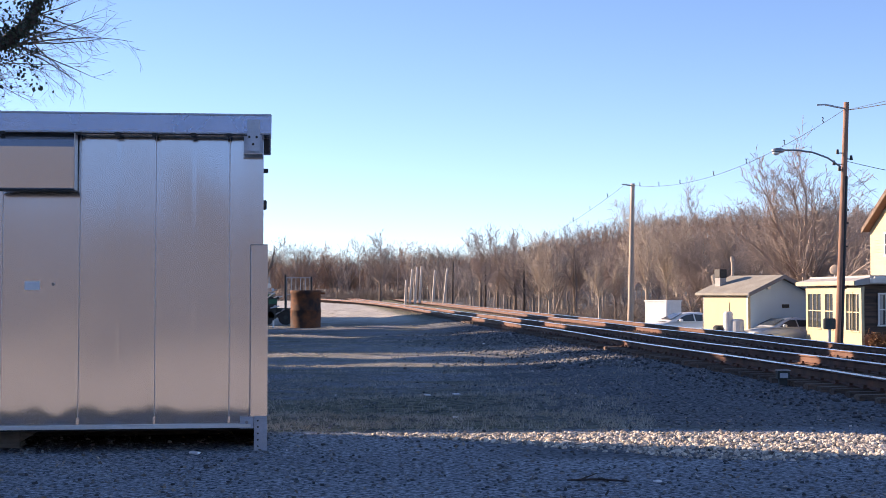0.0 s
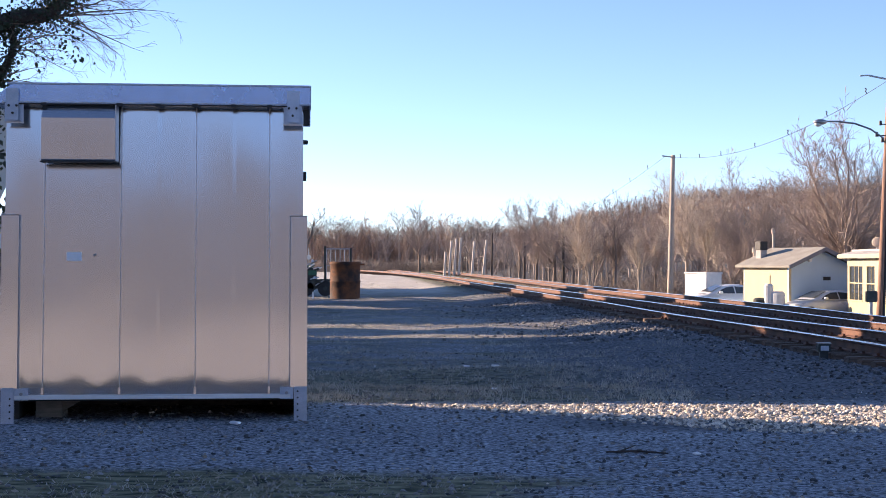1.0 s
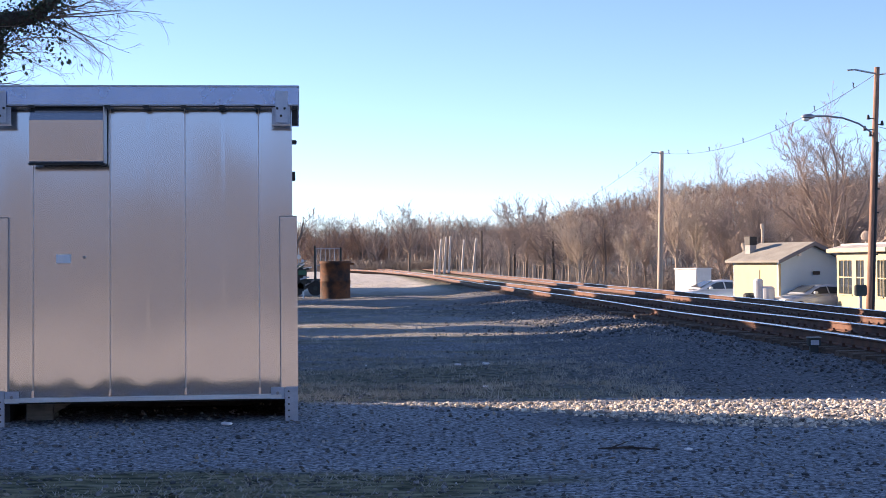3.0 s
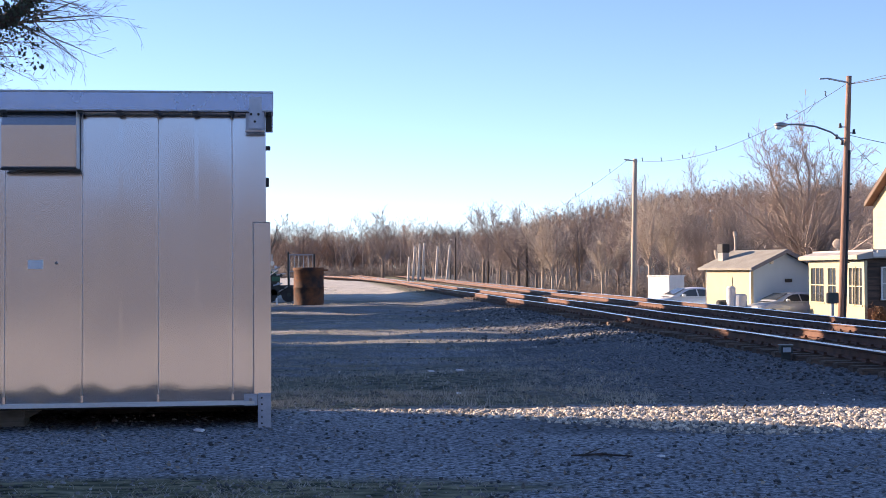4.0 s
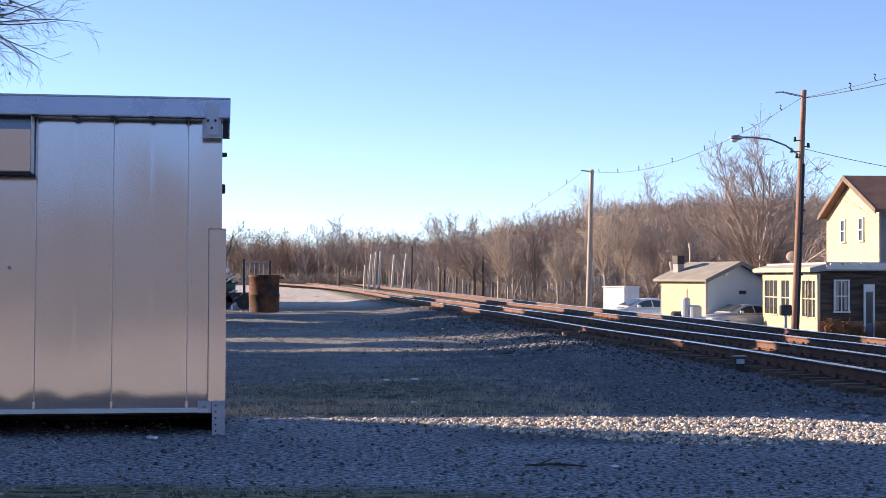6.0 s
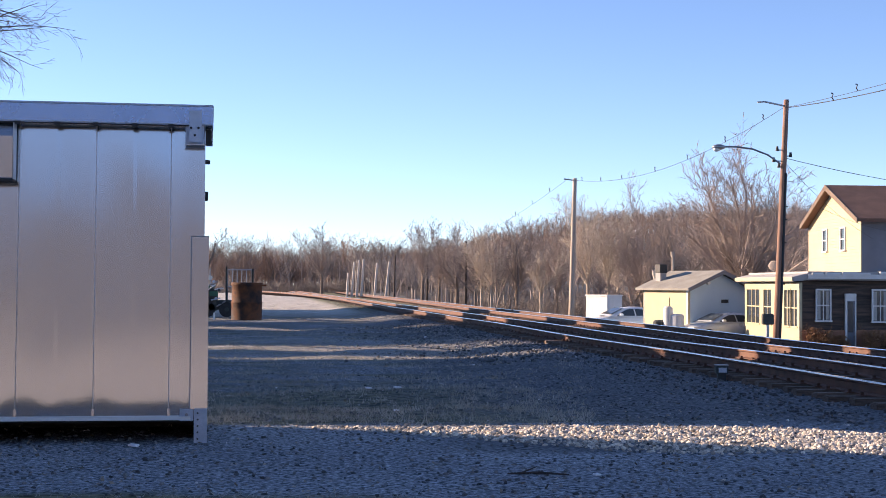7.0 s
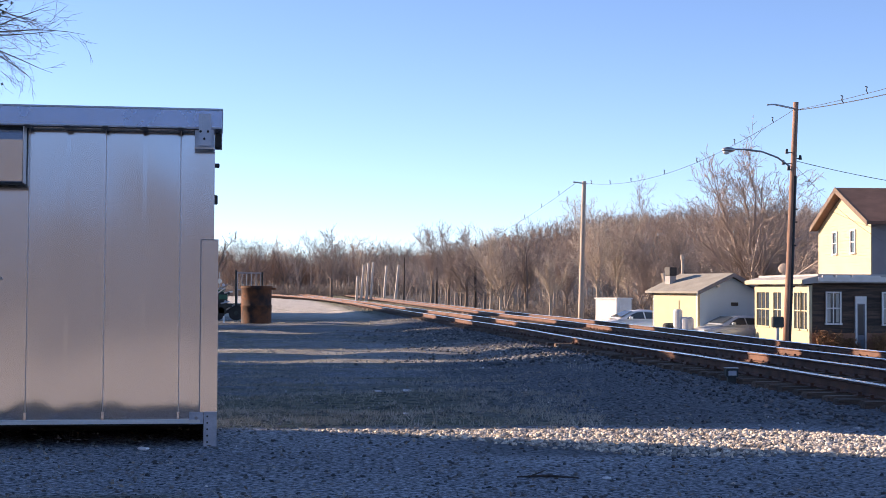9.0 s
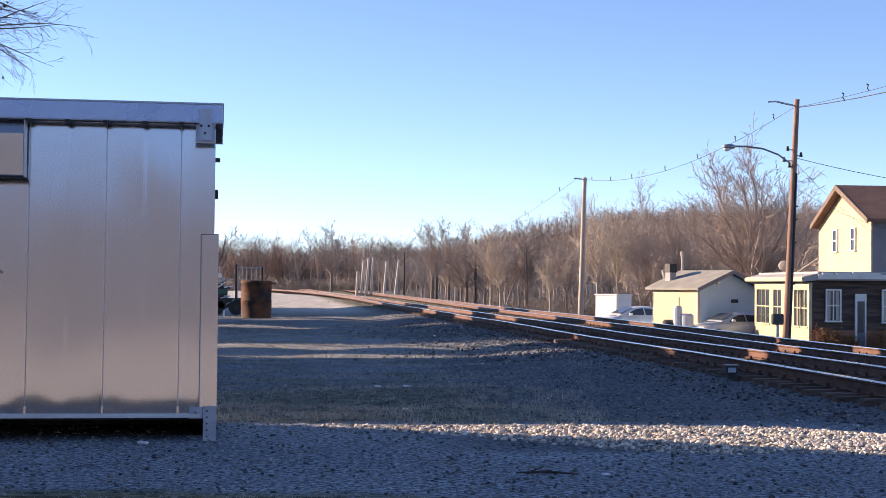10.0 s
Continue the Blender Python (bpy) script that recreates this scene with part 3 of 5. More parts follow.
part("case", B(-0.22, -0.12, 0.0, 0.22, 0.12, 0.42, bevel=0.03), M["dark_iron"], mbox)
part("post", B(-0.05, -0.05, -1.1, 0.05, 0.05, 0.0), M["steel"], mbox)

P1T = Vector((14.65, 93.0, 8.1))
far_pole = build_pole(14.45, 93.0, -1.1, 8.1, 0.2, 0.17, "pale weathered wooden utility pole by the street", M["pole_pale"])
tb = bmesh.new()
tube(tb, (0.35, 0, 9.05), (-0.5, -0.05, 9.15), 0.04, n=6)
part("top_bracket", tb, M["steel"], far_pole)
build_wire("power_line", sagging(P2T + Vector((-0.1, 0, -0.3)), P1T + Vector((-0.1, 0, -0.1)), 1.0), 0.01, "sagging overhead power line with small spacers",
           (0.06, 0.19, 0.34, 0.49, 0.67, 0.80, 0.93), 0.12)
build_wire("power_line", sagging(P1T + Vector((-0.4, 0, 0)), (11.35, 135.0, 5.35), 0.35), 0.01, "overhead power line running to the far woods", (0.13, 0.27, 0.42), 0.14)
build_wire("power_line", sagging(P2T + Vector((0.1, 0, -0.3)), (19.6, 21.0, 8.7), 0.75), 0.016, "overhead power line with a spacer crossing the yard", (0.125,), 0.16)
build_wire("power_line", sagging((18.6, 62.0, 8.9), (20.6, 21.0, 9.2), 0.6), 0.01, "thin upper overhead wire", (0.2,), 0.15)
build_wire("service_wire", sagging((17.2, 57.0, 6.35), (33.0, 58.5, 5.2), 0.6), 0.012, "service wire from the lamp pole")
build_wire("service_wire", sagging((17.2, 57.0, 6.2), (22.4, 61.7, 3.4), 0.25), 0.006, "thin service wire dropping to the house")
build_wire("service_wire", sagging((17.2, 57.0, 5.2), (24.0, 61.7, 3.6), 0.35), 0.006, "thin service wire dropping to the house")


# ---------------------------------------------------------------- house by the street
def build_window(parent, x0, x1, z0, z1, y, cols=2, rows=2, face="y", frame_mat=None):
    fm = frame_mat or M["white"]
    t = 0.07

    def bx(a0, b0, a1, b1, d0, d1):
        return B(a0, y - d1, b0, a1, y - d0, b1) if face == "y" else B(y - d1, a0, b0, y - d0, a1, b1)
    w = part("window", bx(x0, z0, x1, z1, -0.02, 0.012), M["glass"], parent, "dark sash window in a white frame")
    if face == "y":
        cw = (x1 - x0) * 0.24
        for a0 in (x0 + 0.02, x1 - 0.02 - cw):
            part("curtain", bx(a0, z0 + 0.03, a0 + cw, z1 - 0.03, 0.0125, 0.0135), M["plaster"], w)
    part("frame", bx(x0 - t, z1, x1 + t, z1 + t, 0, 0.06), fm, w)
    part("sill", bx(x0 - t - 0.03, z0 - t, x1 + t + 0.03, z0, 0, 0.09), fm, w)
    part("frame", bx(x0 - t, z0, x0, z1, 0, 0.06), fm, w)
    part("frame", bx(x1, z0, x1 + t, z1, 0, 0.06), fm, w)
    for i in range(1, cols):
        c = x0 + (x1 - x0) * i / cols
        part("mullion", bx(c - 0.022, z0, c + 0.022, z1, 0.013, 0.04), fm, w)
    for i in range(1, rows):
        c = z0 + (z1 - z0) * i / rows
        part("meeting_rail", bx(x0, c - 0.025, x1, c + 0.025, 0.013, 0.045), fm, w)
    return w


def build_house():
    h = thing("house", pose(0, 0, 0), "cream two-storey house with brown shingle roof and a dark-boarded porch front", "house")
    g = -1.25
    # ground storey
    part("wall", B(18.85, 60.2, g, 36, 68.2, 1.62), M["dark_board"], h, "dark weathered board wall")
    part("brick_base", B(18.86, 60.08, g, 36, 60.19, -0.42), M["brick"], h, "red brick base course")
    # horizontal boards on the dark wall
    for i in range(11):
        z = -0.40 + i * 0.178
        part("board", prism(bmesh.new(), [(60.198, z), (60.165, z), (60.185, z + 0.172), (60.198, z + 0.172)], 18.87, 35.9, axis="x"), M["dark_board"], h)
    # glazed sun porch along the west side
    porch = part("porch", B(18.72, 60.0, g, 18.84, 68.2, -0.36), M["porch_cream"], h, "sunlit cream glazed porch")
    part("beam", B(18.70, 59.98, 1.29, 18.84, 68.2, 1.52), M["porch_cream"], porch)
    part("back", B(18.835, 60.21, -0.36, 18.846, 68.2, 1.29), M["dark_iron"], porch)
    for y0, y1 in ((59.98, 60.2), (62.14, 62.56), (63.1, 63.9), (65.24, 65.74), (67.95, 68.2)):
        part("post", B(18.71, y0, -0.36, 18.83, y1, 1.29), M["porch_cream"], porch)
    for y0, y1, n in ((60.27, 61.12, 2), (61.2, 62.07, 2), (62.6, 63.06, 1), (63.97, 65.17, 2), (65.8, 67.88, 3)):
        build_window(porch, y0, y1, -0.28, 1.22, 18.77, cols=n, rows=2, face="x", frame_mat=M["porch_cream"])
    for y0 in (60.3, 61.3, 64.05, 64.7, 66.0, 66.9, 67.4):
        part("curtain", B(18.79, y0, -0.2, 18.80, y0 + 0.32, 1.2), M["plaster"], porch)
    part("porch_roof", prism(bmesh.new(), [(18.40, 1.56), (19.0, 1.62), (19.0, 1.90), (18.40, 1.76)], 59.75, 68.6), M["concrete"], h, "low grey porch roof with peeling edge")
    part("gutter", B(18.34, 59.76, 1.58, 18.397, 68.6, 1.75, bevel=0.01), M["porch_cream"], h)
    part("porch_roof", B(19.004, 59.75, 1.62, 36.3, 68.6, 1.978), M["concrete"], h)
    part("roof_edge", B(19.0, 59.66, 1.68, 36.3, 59.76, 1.86), M["white"], h, "white painted roof edge, peeling")
    for i in range(14):
        x = 19.0 + i * 0.7 + random.uniform(-0.2, 0.2)
        part("loose_sheet", B(x, 59.60, 1.80 + random.uniform(-0.04, 0.05), x + random.uniform(0.3, 0.7), 60.0, 1.93 + random.uniform(-0.02, 0.06), bevel=0.02), M["white"], h)
    build_window(h, 19.50, 20.02, -0.02, 1.20, 60.14)
    build_window(h, 21.85, 22.45, -0.05, 1.20, 60.14)
    build_window(h, 24.4, 25.0, -0.05, 1.20, 60.14)
    # door with light frame
    d = part("door", B(20.742, 60.07, -1.2, 21.058, 60.16, 0.776), M["slate_shade_siding"], h, "narrow glazed door in a pale frame")
    part("door_frame", B(20.66, 60.05, -1.2, 20.74, 60.16, 1.08), M["white"], d)
    part("door_frame", B(21.06, 60.05, -1.2, 21.12, 60.16, 1.08), M["white"], d)
    part("transom", B(20.742, 60.06, 0.78, 21.058, 60.115, 1.08), M["white"], d)
    part("glazing", B(20.78, 60.055, -0.5, 21.0, 60.068, 0.74), M["glass"], d)
    # upper storey
    x0, x1, y0, y1 = 22.0, 36.0, 61.95, 69.05
    ze, zr = 4.28, 5.75
    ym = (y0 + y1) / 2
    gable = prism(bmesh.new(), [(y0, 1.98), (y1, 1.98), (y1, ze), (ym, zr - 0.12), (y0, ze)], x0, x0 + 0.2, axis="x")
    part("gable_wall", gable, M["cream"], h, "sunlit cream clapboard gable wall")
    for i in range(26):
        z = 1.99 + i * 0.14
        half = (y1 - y0) / 2 if z < ze - 0.14 else (y1 - y0) / 2 * (zr - 0.26 - z) / (zr - 0.12 - ze)
        if half > 0.2:
            part("clapboard", prism(bmesh.new(), [(x0 - 0.001, z), (x0 - 0.022, z), (x0 - 0.006, z + 0.136), (x0 - 0.001, z + 0.136)], ym - half, ym + half, axis="y"), M["cream"], h)
    # walls away from the sun are coloured darker than the lit gable
    part("front_wall", B(x0 + 0.03, y0 - 0.02, 1.98, x1, y0 - 0.004, ze), M["slate_shade_siding"], h, "upper front wall with its shade put into a slate colour")
    part("corner_board", B(x0 - 0.03, y0 - 0.03, 1.98, x0 + 0.027, y0 - 0.003, ze), M["cream"], h)
    part("back_wall", B(x0 + 0.2, y1 - 0.2, 1.98, x1, y1, ze), M["slate_shade_siding"], h)
    for yc in (64.13, 66.56):
        build_window(h, yc - 0.25, yc + 0.25, 2.98, 3.92, x0 - 0.02, cols=1, rows=2, face="x")
    build_window(h, 26.3, 26.9, 2.3, 3.3, y0 - 0.01)
    # roof slabs and rakes
    over = 0.36
    for sgn in (-1, 1):
        ye = y0 - 0.6 if sgn < 0 else y1 + 0.12
        zl = ze - 0.18
        slab = prism(bmesh.new(), [(ye, zl), (ym, zr), (ym, zr + 0.16), (ye, zl + 0.14)], x0 - over, x1 + 0.4, axis="x")
        part("roof", slab, M["shingle"], h, "brown shingle roof slope")
        rake = prism(bmesh.new(), [(ye, zl - 0.06), (ym, zr - 0.08), (ym, zr + 0.17), (ye, zl + 0.15)], x0 - over - 0.05, x0 - over - 0.002, axis="x")
        part("rake_board", rake, M["bark"], h)
    dish = bmesh.new()
    bmesh.ops.create_uvsphere(dish, u_segments=16, v_segments=8, radius=0.24, matrix=Matrix.Translation((19.42, 66.0, 2.3)) @ pose(0, 0, 0, 70, 0, -25) @ Matrix.Diagonal((1, 1, 0.25, 1)))
    dd = thing("satellite_dish", pose(0, 0, 0), "pale round satellite dish on the porch roof", "dish")
    part("reflector", dish, M["pole_pale"], dd, smooth=True)
    part("mast", tube(bmesh.new(), (19.44, 66.1, 1.9), (19.44, 66.1, 2.3), 0.03, n=8), M["steel"], dd)


build_house()


def build_garage():
    m = pose(16.46, 70.0, -1.2, 0, 0, math.degrees(math.atan2(0.43, 0.9)))
    g = thing("garage", m, "small cream gabled outbuilding, its shaded faces coloured grey, with a grey shingle roof", "outbuilding")
    W, L, ze, zr = 3.85, 3.5, 2.40, 3.22
    part("side_wall", B(0.0, 0.12, 0, 0.12, L, ze), M["cream"], g, "sunlit cream side wall")
    # this side and both gables carry the shade tone instead of cream
    part("side_wall", B(W - 0.12, 0.12, 0, W, L, ze), M["shade_grey_siding"], g)
    for y0, y1 in ((0, 0.12), (L - 0.12, L)):
        part("gable_wall", prism(bmesh.new(), [(0, 0), (W, 0), (W, ze), (W / 2, zr - 0.05), (0, ze)], y0, y1), M["shade_grey_siding"], g, "gable wall with its shade put into a grey colour")
    for s in (0, 1):
        xe = -0.25 if s == 0 else W + 0.25
        zl = ze - 0.05
        part("roof", prism(bmesh.new(), [(xe, zl), (W / 2, zr), (W / 2, zr + 0.1), (xe, zl + 0.1)], -0.3, L + 0.3), M["shingle_grey"], g)
        part("rake_board", prism(bmesh.new(), [(xe, zl - 0.08), (W / 2, zr - 0.08), (W / 2, zr + 0.11), (xe, zl + 0.11)], -0.34, -0.302), M["slate_shade_siding"], g)
    part("corner_board", B(-0.02, -0.02, 0, 0.12, 0.0, ze - 0.1), M["cream"], g)
    part("vent", B(W * 0.5 + 0.1, -0.03, 1.75, W * 0.5 + 0.52, -0.002, 1.92), M["black"], g)
    part("yard_lamp", tube(bmesh.new(), (1.15, -0.16, 2.72), (1.15, -0.002, 2.72), 0.09, n=10), M["white"], g)
    part("door", B(-0.03, 1.4, 0, -0.002, 2.2, 2.0), M["cream"], g)
    ch = part("chimney", B(0.6, 2.9, 2.3, 0.98, 3.28, 3.2), M["concrete"], g, "short grey chimney with a black cap")
    part("cap", B(0.57, 2.87, 3.202, 1.01, 3.31, 3.62, bevel=0.02), M["black"], ch)
    for px, py, ph in ((15.9, 75.0, 3.1), (17.3, 77.0, 4.1)):
        pipe = thing("vent_pipe", pose(px, py, -1.2), "thin pale standpipe behind the outbuilding", "pipe", "standpipes")
        part("pipe", tube(bmesh.new(), (0, 0, 0), (0, 0, ph), 0.06, n=10), M["pole_pale"], pipe)
        part("cowl", tube(bmesh.new(), (0, 0, ph), (-0.05, 0, ph + 0.25), 0.11, 0.08, n=10), M["pole_pale"], pipe)
    clutter = (("utility_tank", 15.75, 69.2, 0.33, 1.15, "white", "white plastic tank beside the outbuilding"), ("bin", 15.0, 69.6, 0.3, 0.85, "dark_iron", "dark bin beside the outbuilding"),
               ("utility_tank", 15.35, 69.3, 0.22, 1.5, "white", "slim white tank beside the outbuilding"))
    for nm, x, y, r, hh, mm, lab in clutter:
        t = thing(nm, pose(x, y, -1.2), lab, nm.replace("_", " "))
        part("body", tube(bmesh.new(), (0, 0, 0), (0, 0, hh), r, n=16), M[mm], t)
        part("lid", tube(bmesh.new(), (0, 0, hh), (0, 0, hh + 0.1), r * 1.03, r * 0.7, n=16), M[mm], t)


build_garage()


def build_white_shed():
    m = pose(14.75, 82.0, -1.2, 0, 0, 38)
    s = thing("storage_shed", m, "white box-shaped metal storage shed", "shed")
    part("wall", B(0, 0, 0, 1.25, 1.6, 1.98, bevel=0.02), M["white"], s)
    part("roof", B(-0.05, -0.05, 1.982, 1.3, 1.65, 2.06, bevel=0.02), M["white"], s)
    part("door", B(0.2, -0.025, 0.05, 1.0, -0.002, 1.85), M["white"], s)


build_white_shed()


# ---------------------------------------------------------------- parked cars
def build_car(m, paint, label):
    c = thing("car", m, label, "car", "parked cars")
    L, W, H = 4.5, 1.78, 1.45
    bm = bmesh.new()
    # cross-sections along the length: x, half width, sill z, belt z
    st = [(0.0, 0.62, 0.42, 0.62), (0.12, 0.78, 0.28, 0.72), (0.6, 0.87, 0.22, 0.83), (1.3, 0.89, 0.2, 0.93), (2.2, 0.89, 0.2, 0.96), (3.3, 0.89, 0.2, 0.98), (4.1, 0.86, 0.24, 0.99), (4.42, 0.78, 0.34, 0.92), (4.5, 0.64, 0.46, 0.8)]
    rings = []
    for x, hw, s0, b0 in st:
        ring = []
        for yy, zz in ((-hw * 0.9, s0), (-hw, s0 + 0.16), (-hw * 0.985, (s0 + b0) / 2 + 0.08), (-hw * 0.9, b0), (-hw * 0.5, b0 + 0.05), (hw * 0.5, b0 + 0.05), (hw * 0.9, b0), (hw * 0.985, (s0 + b0) / 2 + 0.08), (hw, s0 + 0.16), (hw * 0.9, s0)):
            ring.append(bm.verts.new((x, yy, zz)))
        rings.append(ring)
    for r0, r1 in zip(rings, rings[1:]):
        for j in range(10):
            bm.faces.new((r0[j], r0[(j + 1) % 10], r1[(j + 1) % 10], r1[j]))
    bm.faces.new(rings[0])
    bm.faces.new(rings[-1][::-1])
    part("body", bm, paint, c, smooth=True)
    # cabin: rounded sections from the windscreen's foot to the rear deck
    bm = bmesh.new()
    rings = []
    for x, top, hw in ((1.05, 0.985, 0.70), (1.35, 1.13, 0.67), (1.7, 1.30, 0.64), (2.05, 1.405, 0.61), (2.5, H, 0.60), (3.0, H - 0.01, 0.60), (3.4, 1.38, 0.60), (3.8, 1.24, 0.62), (4.2, 1.03, 0.66)):
        mid = 0.5 * (top + 0.95)
        rings.append([bm.verts.new(p) for p in ((x, -0.83, 0.94), (x, -0.5 * (0.83 + hw), mid), (x, -hw, top - 0.045), (x, -hw * 0.72, top), (x, 0, top + 0.02), (x, hw * 0.72, top), (x, hw, top - 0.045), (x, 0.5 * (0.83 + hw), mid), (x, 0.83, 0.94))])
    for r0, r1 in zip(rings, rings[1:]):
        for k in range(8):
            bm.faces.new((r0[k], r0[k + 1], r1[k + 1], r1[k]))
    part("cabin", bm, paint, c, smooth=True)
    for s in (-1, 1):
        for q in ([(1.5, 1.0), (2.5, 1.0), (2.46, 1.36), (2.12, 1.33), (1.8, 1.2)], [(2.58, 1.0), (3.6, 1.0), (3.72, 1.08), (3.35, 1.3), (2.54, 1.36)]):
            bm = bmesh.new()
            a = [bm.verts.new((x, s * (0.835 - (z - 0.94) * 0.44 + 0.012), z)) for x, z in q]
            b = [bm.verts.new((x, s * (0.835 - (z - 0.94) * 0.44 - 0.03), z)) for x, z in q]
            bm.faces.new(a)
            bm.faces.new(b[::-1])
            for k in range(len(q)):
                bm.faces.new((a[k], a[(k + 1) % len(q)], b[(k + 1) % len(q)], b[k]))
            part("side_window", bm, M["glass"], c)
        part("mirror", B(1.6, s * 0.84, 0.98, 1.78, s * 1.02, 1.12, bevel=0.03), paint, c)
        part("headlight", B(0.06, s * 0.5, 0.6, 0.32, s * 0.79, 0.74, bevel=0.03), M["lens"], c)
    bm = bmesh.new()
    q = [(1.2, -0.66, 1.075), (1.2, 0.66, 1.075), (1.92, 0.56, 1.40), (1.92, -0.56, 1.40)]
    vs = [bm.verts.new((x - 0.02, y, z + 0.012)) for x, y, z in q] + [bm.verts.new((x, y, z)) for x, y, z in q]
    bm.faces.new(vs[:4])
    bm.faces.new(vs[:3:-1])
    for i in range(4):
        bm.faces.new((vs[i], vs[(i + 1) % 4], vs[4 + (i + 1) % 4], vs[4 + i]))
    part("windscreen", bm, M["glass"], c)
    part("bumper", B(-0.03, -0.6, 0.3, 0.1, 0.6, 0.45, bevel=0.03), paint, c)
    for x in (0.85, 3.55):
        for s in (-1, 1):
            w = part("wheel", tube(bmesh.new(), (x, s * 0.7, 0.32), (x, s * 0.905, 0.32), 0.32, n=24), M["black"], c, "black tyre with a silver rim")
            part("rim", tube(bmesh.new(), (x, s * 0.9, 0.32), (x, s * 0.915, 0.32), 0.2, n=16), M["steel"], w)
    return c


build_car(pose(12.75, 77.5, -1.2, 0, 0, 12), M["car_white"], "white saloon car parked beside the outbuilding")
build_car(pose(16.0, 68.85, -1.2, 0, 0, 20) @ Matrix.Diagonal((0.96, 0.96, 0.9, 1)), M["car_silver"], "silver saloon car parked before the outbuilding")


def build_van(m):
    v = thing("van", m, "white panel van parked beyond the shelter", "van", "parked cars")
    W, L, H = 1.95, 4.9, 2.05
    bm = prism(bmesh.new(), [(0.0, 0.5), (0.06, 1.12), (0.25, 1.78), (0.42, 2.0), (0.75, H), (L - 0.1, H), (L, 1.9), (L, 0.42), (0.1, 0.42)], -W / 2, W / 2, axis="x")
    bmesh.ops.bevel(bm, geom=[e for e in bm.edges if abs(e.verts[0].co.x - e.verts[1].co.x) < 0.01], offset=0.07, segments=2, affect="EDGES")
    part("body", bm, M["car_white"], v)
    part("rear_window", prism(bmesh.new(), [(0.055, 1.16), (0.235, 1.74), (0.215, 1.75), (0.035, 1.17)], -0.78, 0.78, axis="x"), M["glass"], v)
    part("bumper", B(-W / 2 + 0.04, -0.12, 0.42, W / 2 - 0.04, 0.03, 0.66, bevel=0.04), M["car_white"], v)
    part("grille", B(-0.7, -0.01, 0.72, 0.7, 0.03, 0.98, bevel=0.01), M["black"], v)
    for sx in (-1, 1):
        part("lamp", B(sx * 0.74, -0.015, 0.74, sx * 0.93, 0.03, 1.0, bevel=0.02), M["lens"], v)
        part("mirror", B(sx * 0.96, 0.5, 1.15, sx * 1.12, 0.62, 1.4, bevel=0.03), M["black"], v)
        for y in (0.85, 3.95):
            w = part("wheel", tube(bmesh.new(), (sx * 0.74, y, 0.34), (sx * 0.965, y, 0.34), 0.34, n=24), M["black"], v)
            part("rim", tube(bmesh.new(), (sx * 0.96, y, 0.34), (sx * 0.975, y, 0.34), 0.2, n=16), M["steel"], w)


build_van(pose(-7.95, 24.5, ground_z(-7.95, 24.5) + 0.02))


# ---------------------------------------------------------------- rusty tank and track machine
def build_tank():
    x, y = -4.14, 67.0
    t = thing("rusty_tank", pose(x, y, ground_z(x, y) - 0.02), "rusted upright steel tank standing on the yard", "tank")
    bm = bmesh.new()
    rings = []
    for k, (r, z) in enumerate(((0.69, 0.0), (0.70, 0.08), (0.67, 0.1), (0.68, 0.8), (0.705, 0.84), (0.67, 0.88), (0.67, 1.56), (0.70, 1.60), (0.70, 1.72), (0.58, 1.73))):
        rings.append([bm.verts.new(((r + 0.012 * noise.noise((k, i * 0.6, 2.0))) * math.cos(i * math.tau / 28), (r + 0.012 * noise.noise((k, i * 0.6, 5.0))) * math.sin(i * math.tau / 28), z)) for i in range(28)])
    for r0, r1 in zip(rings, rings[1:]):
        for i in range(28):
            bm.faces.new((r0[i], r0[(i + 1) % 28], r1[(i + 1) % 28], r1[i]))
    bm.faces.new(rings[-1])
    part("shell", bm, M["rust"], t, smooth=True)
    part("flange", B(0.55, -0.15, 1.56, 0.86, 0.15, 1.64), M["rust"], t)
    part("foot_rail", B(-0.7, -0.6, -0.03, 0.72, -0.5, 0.06), M["dark_iron"], t)


build_tank()


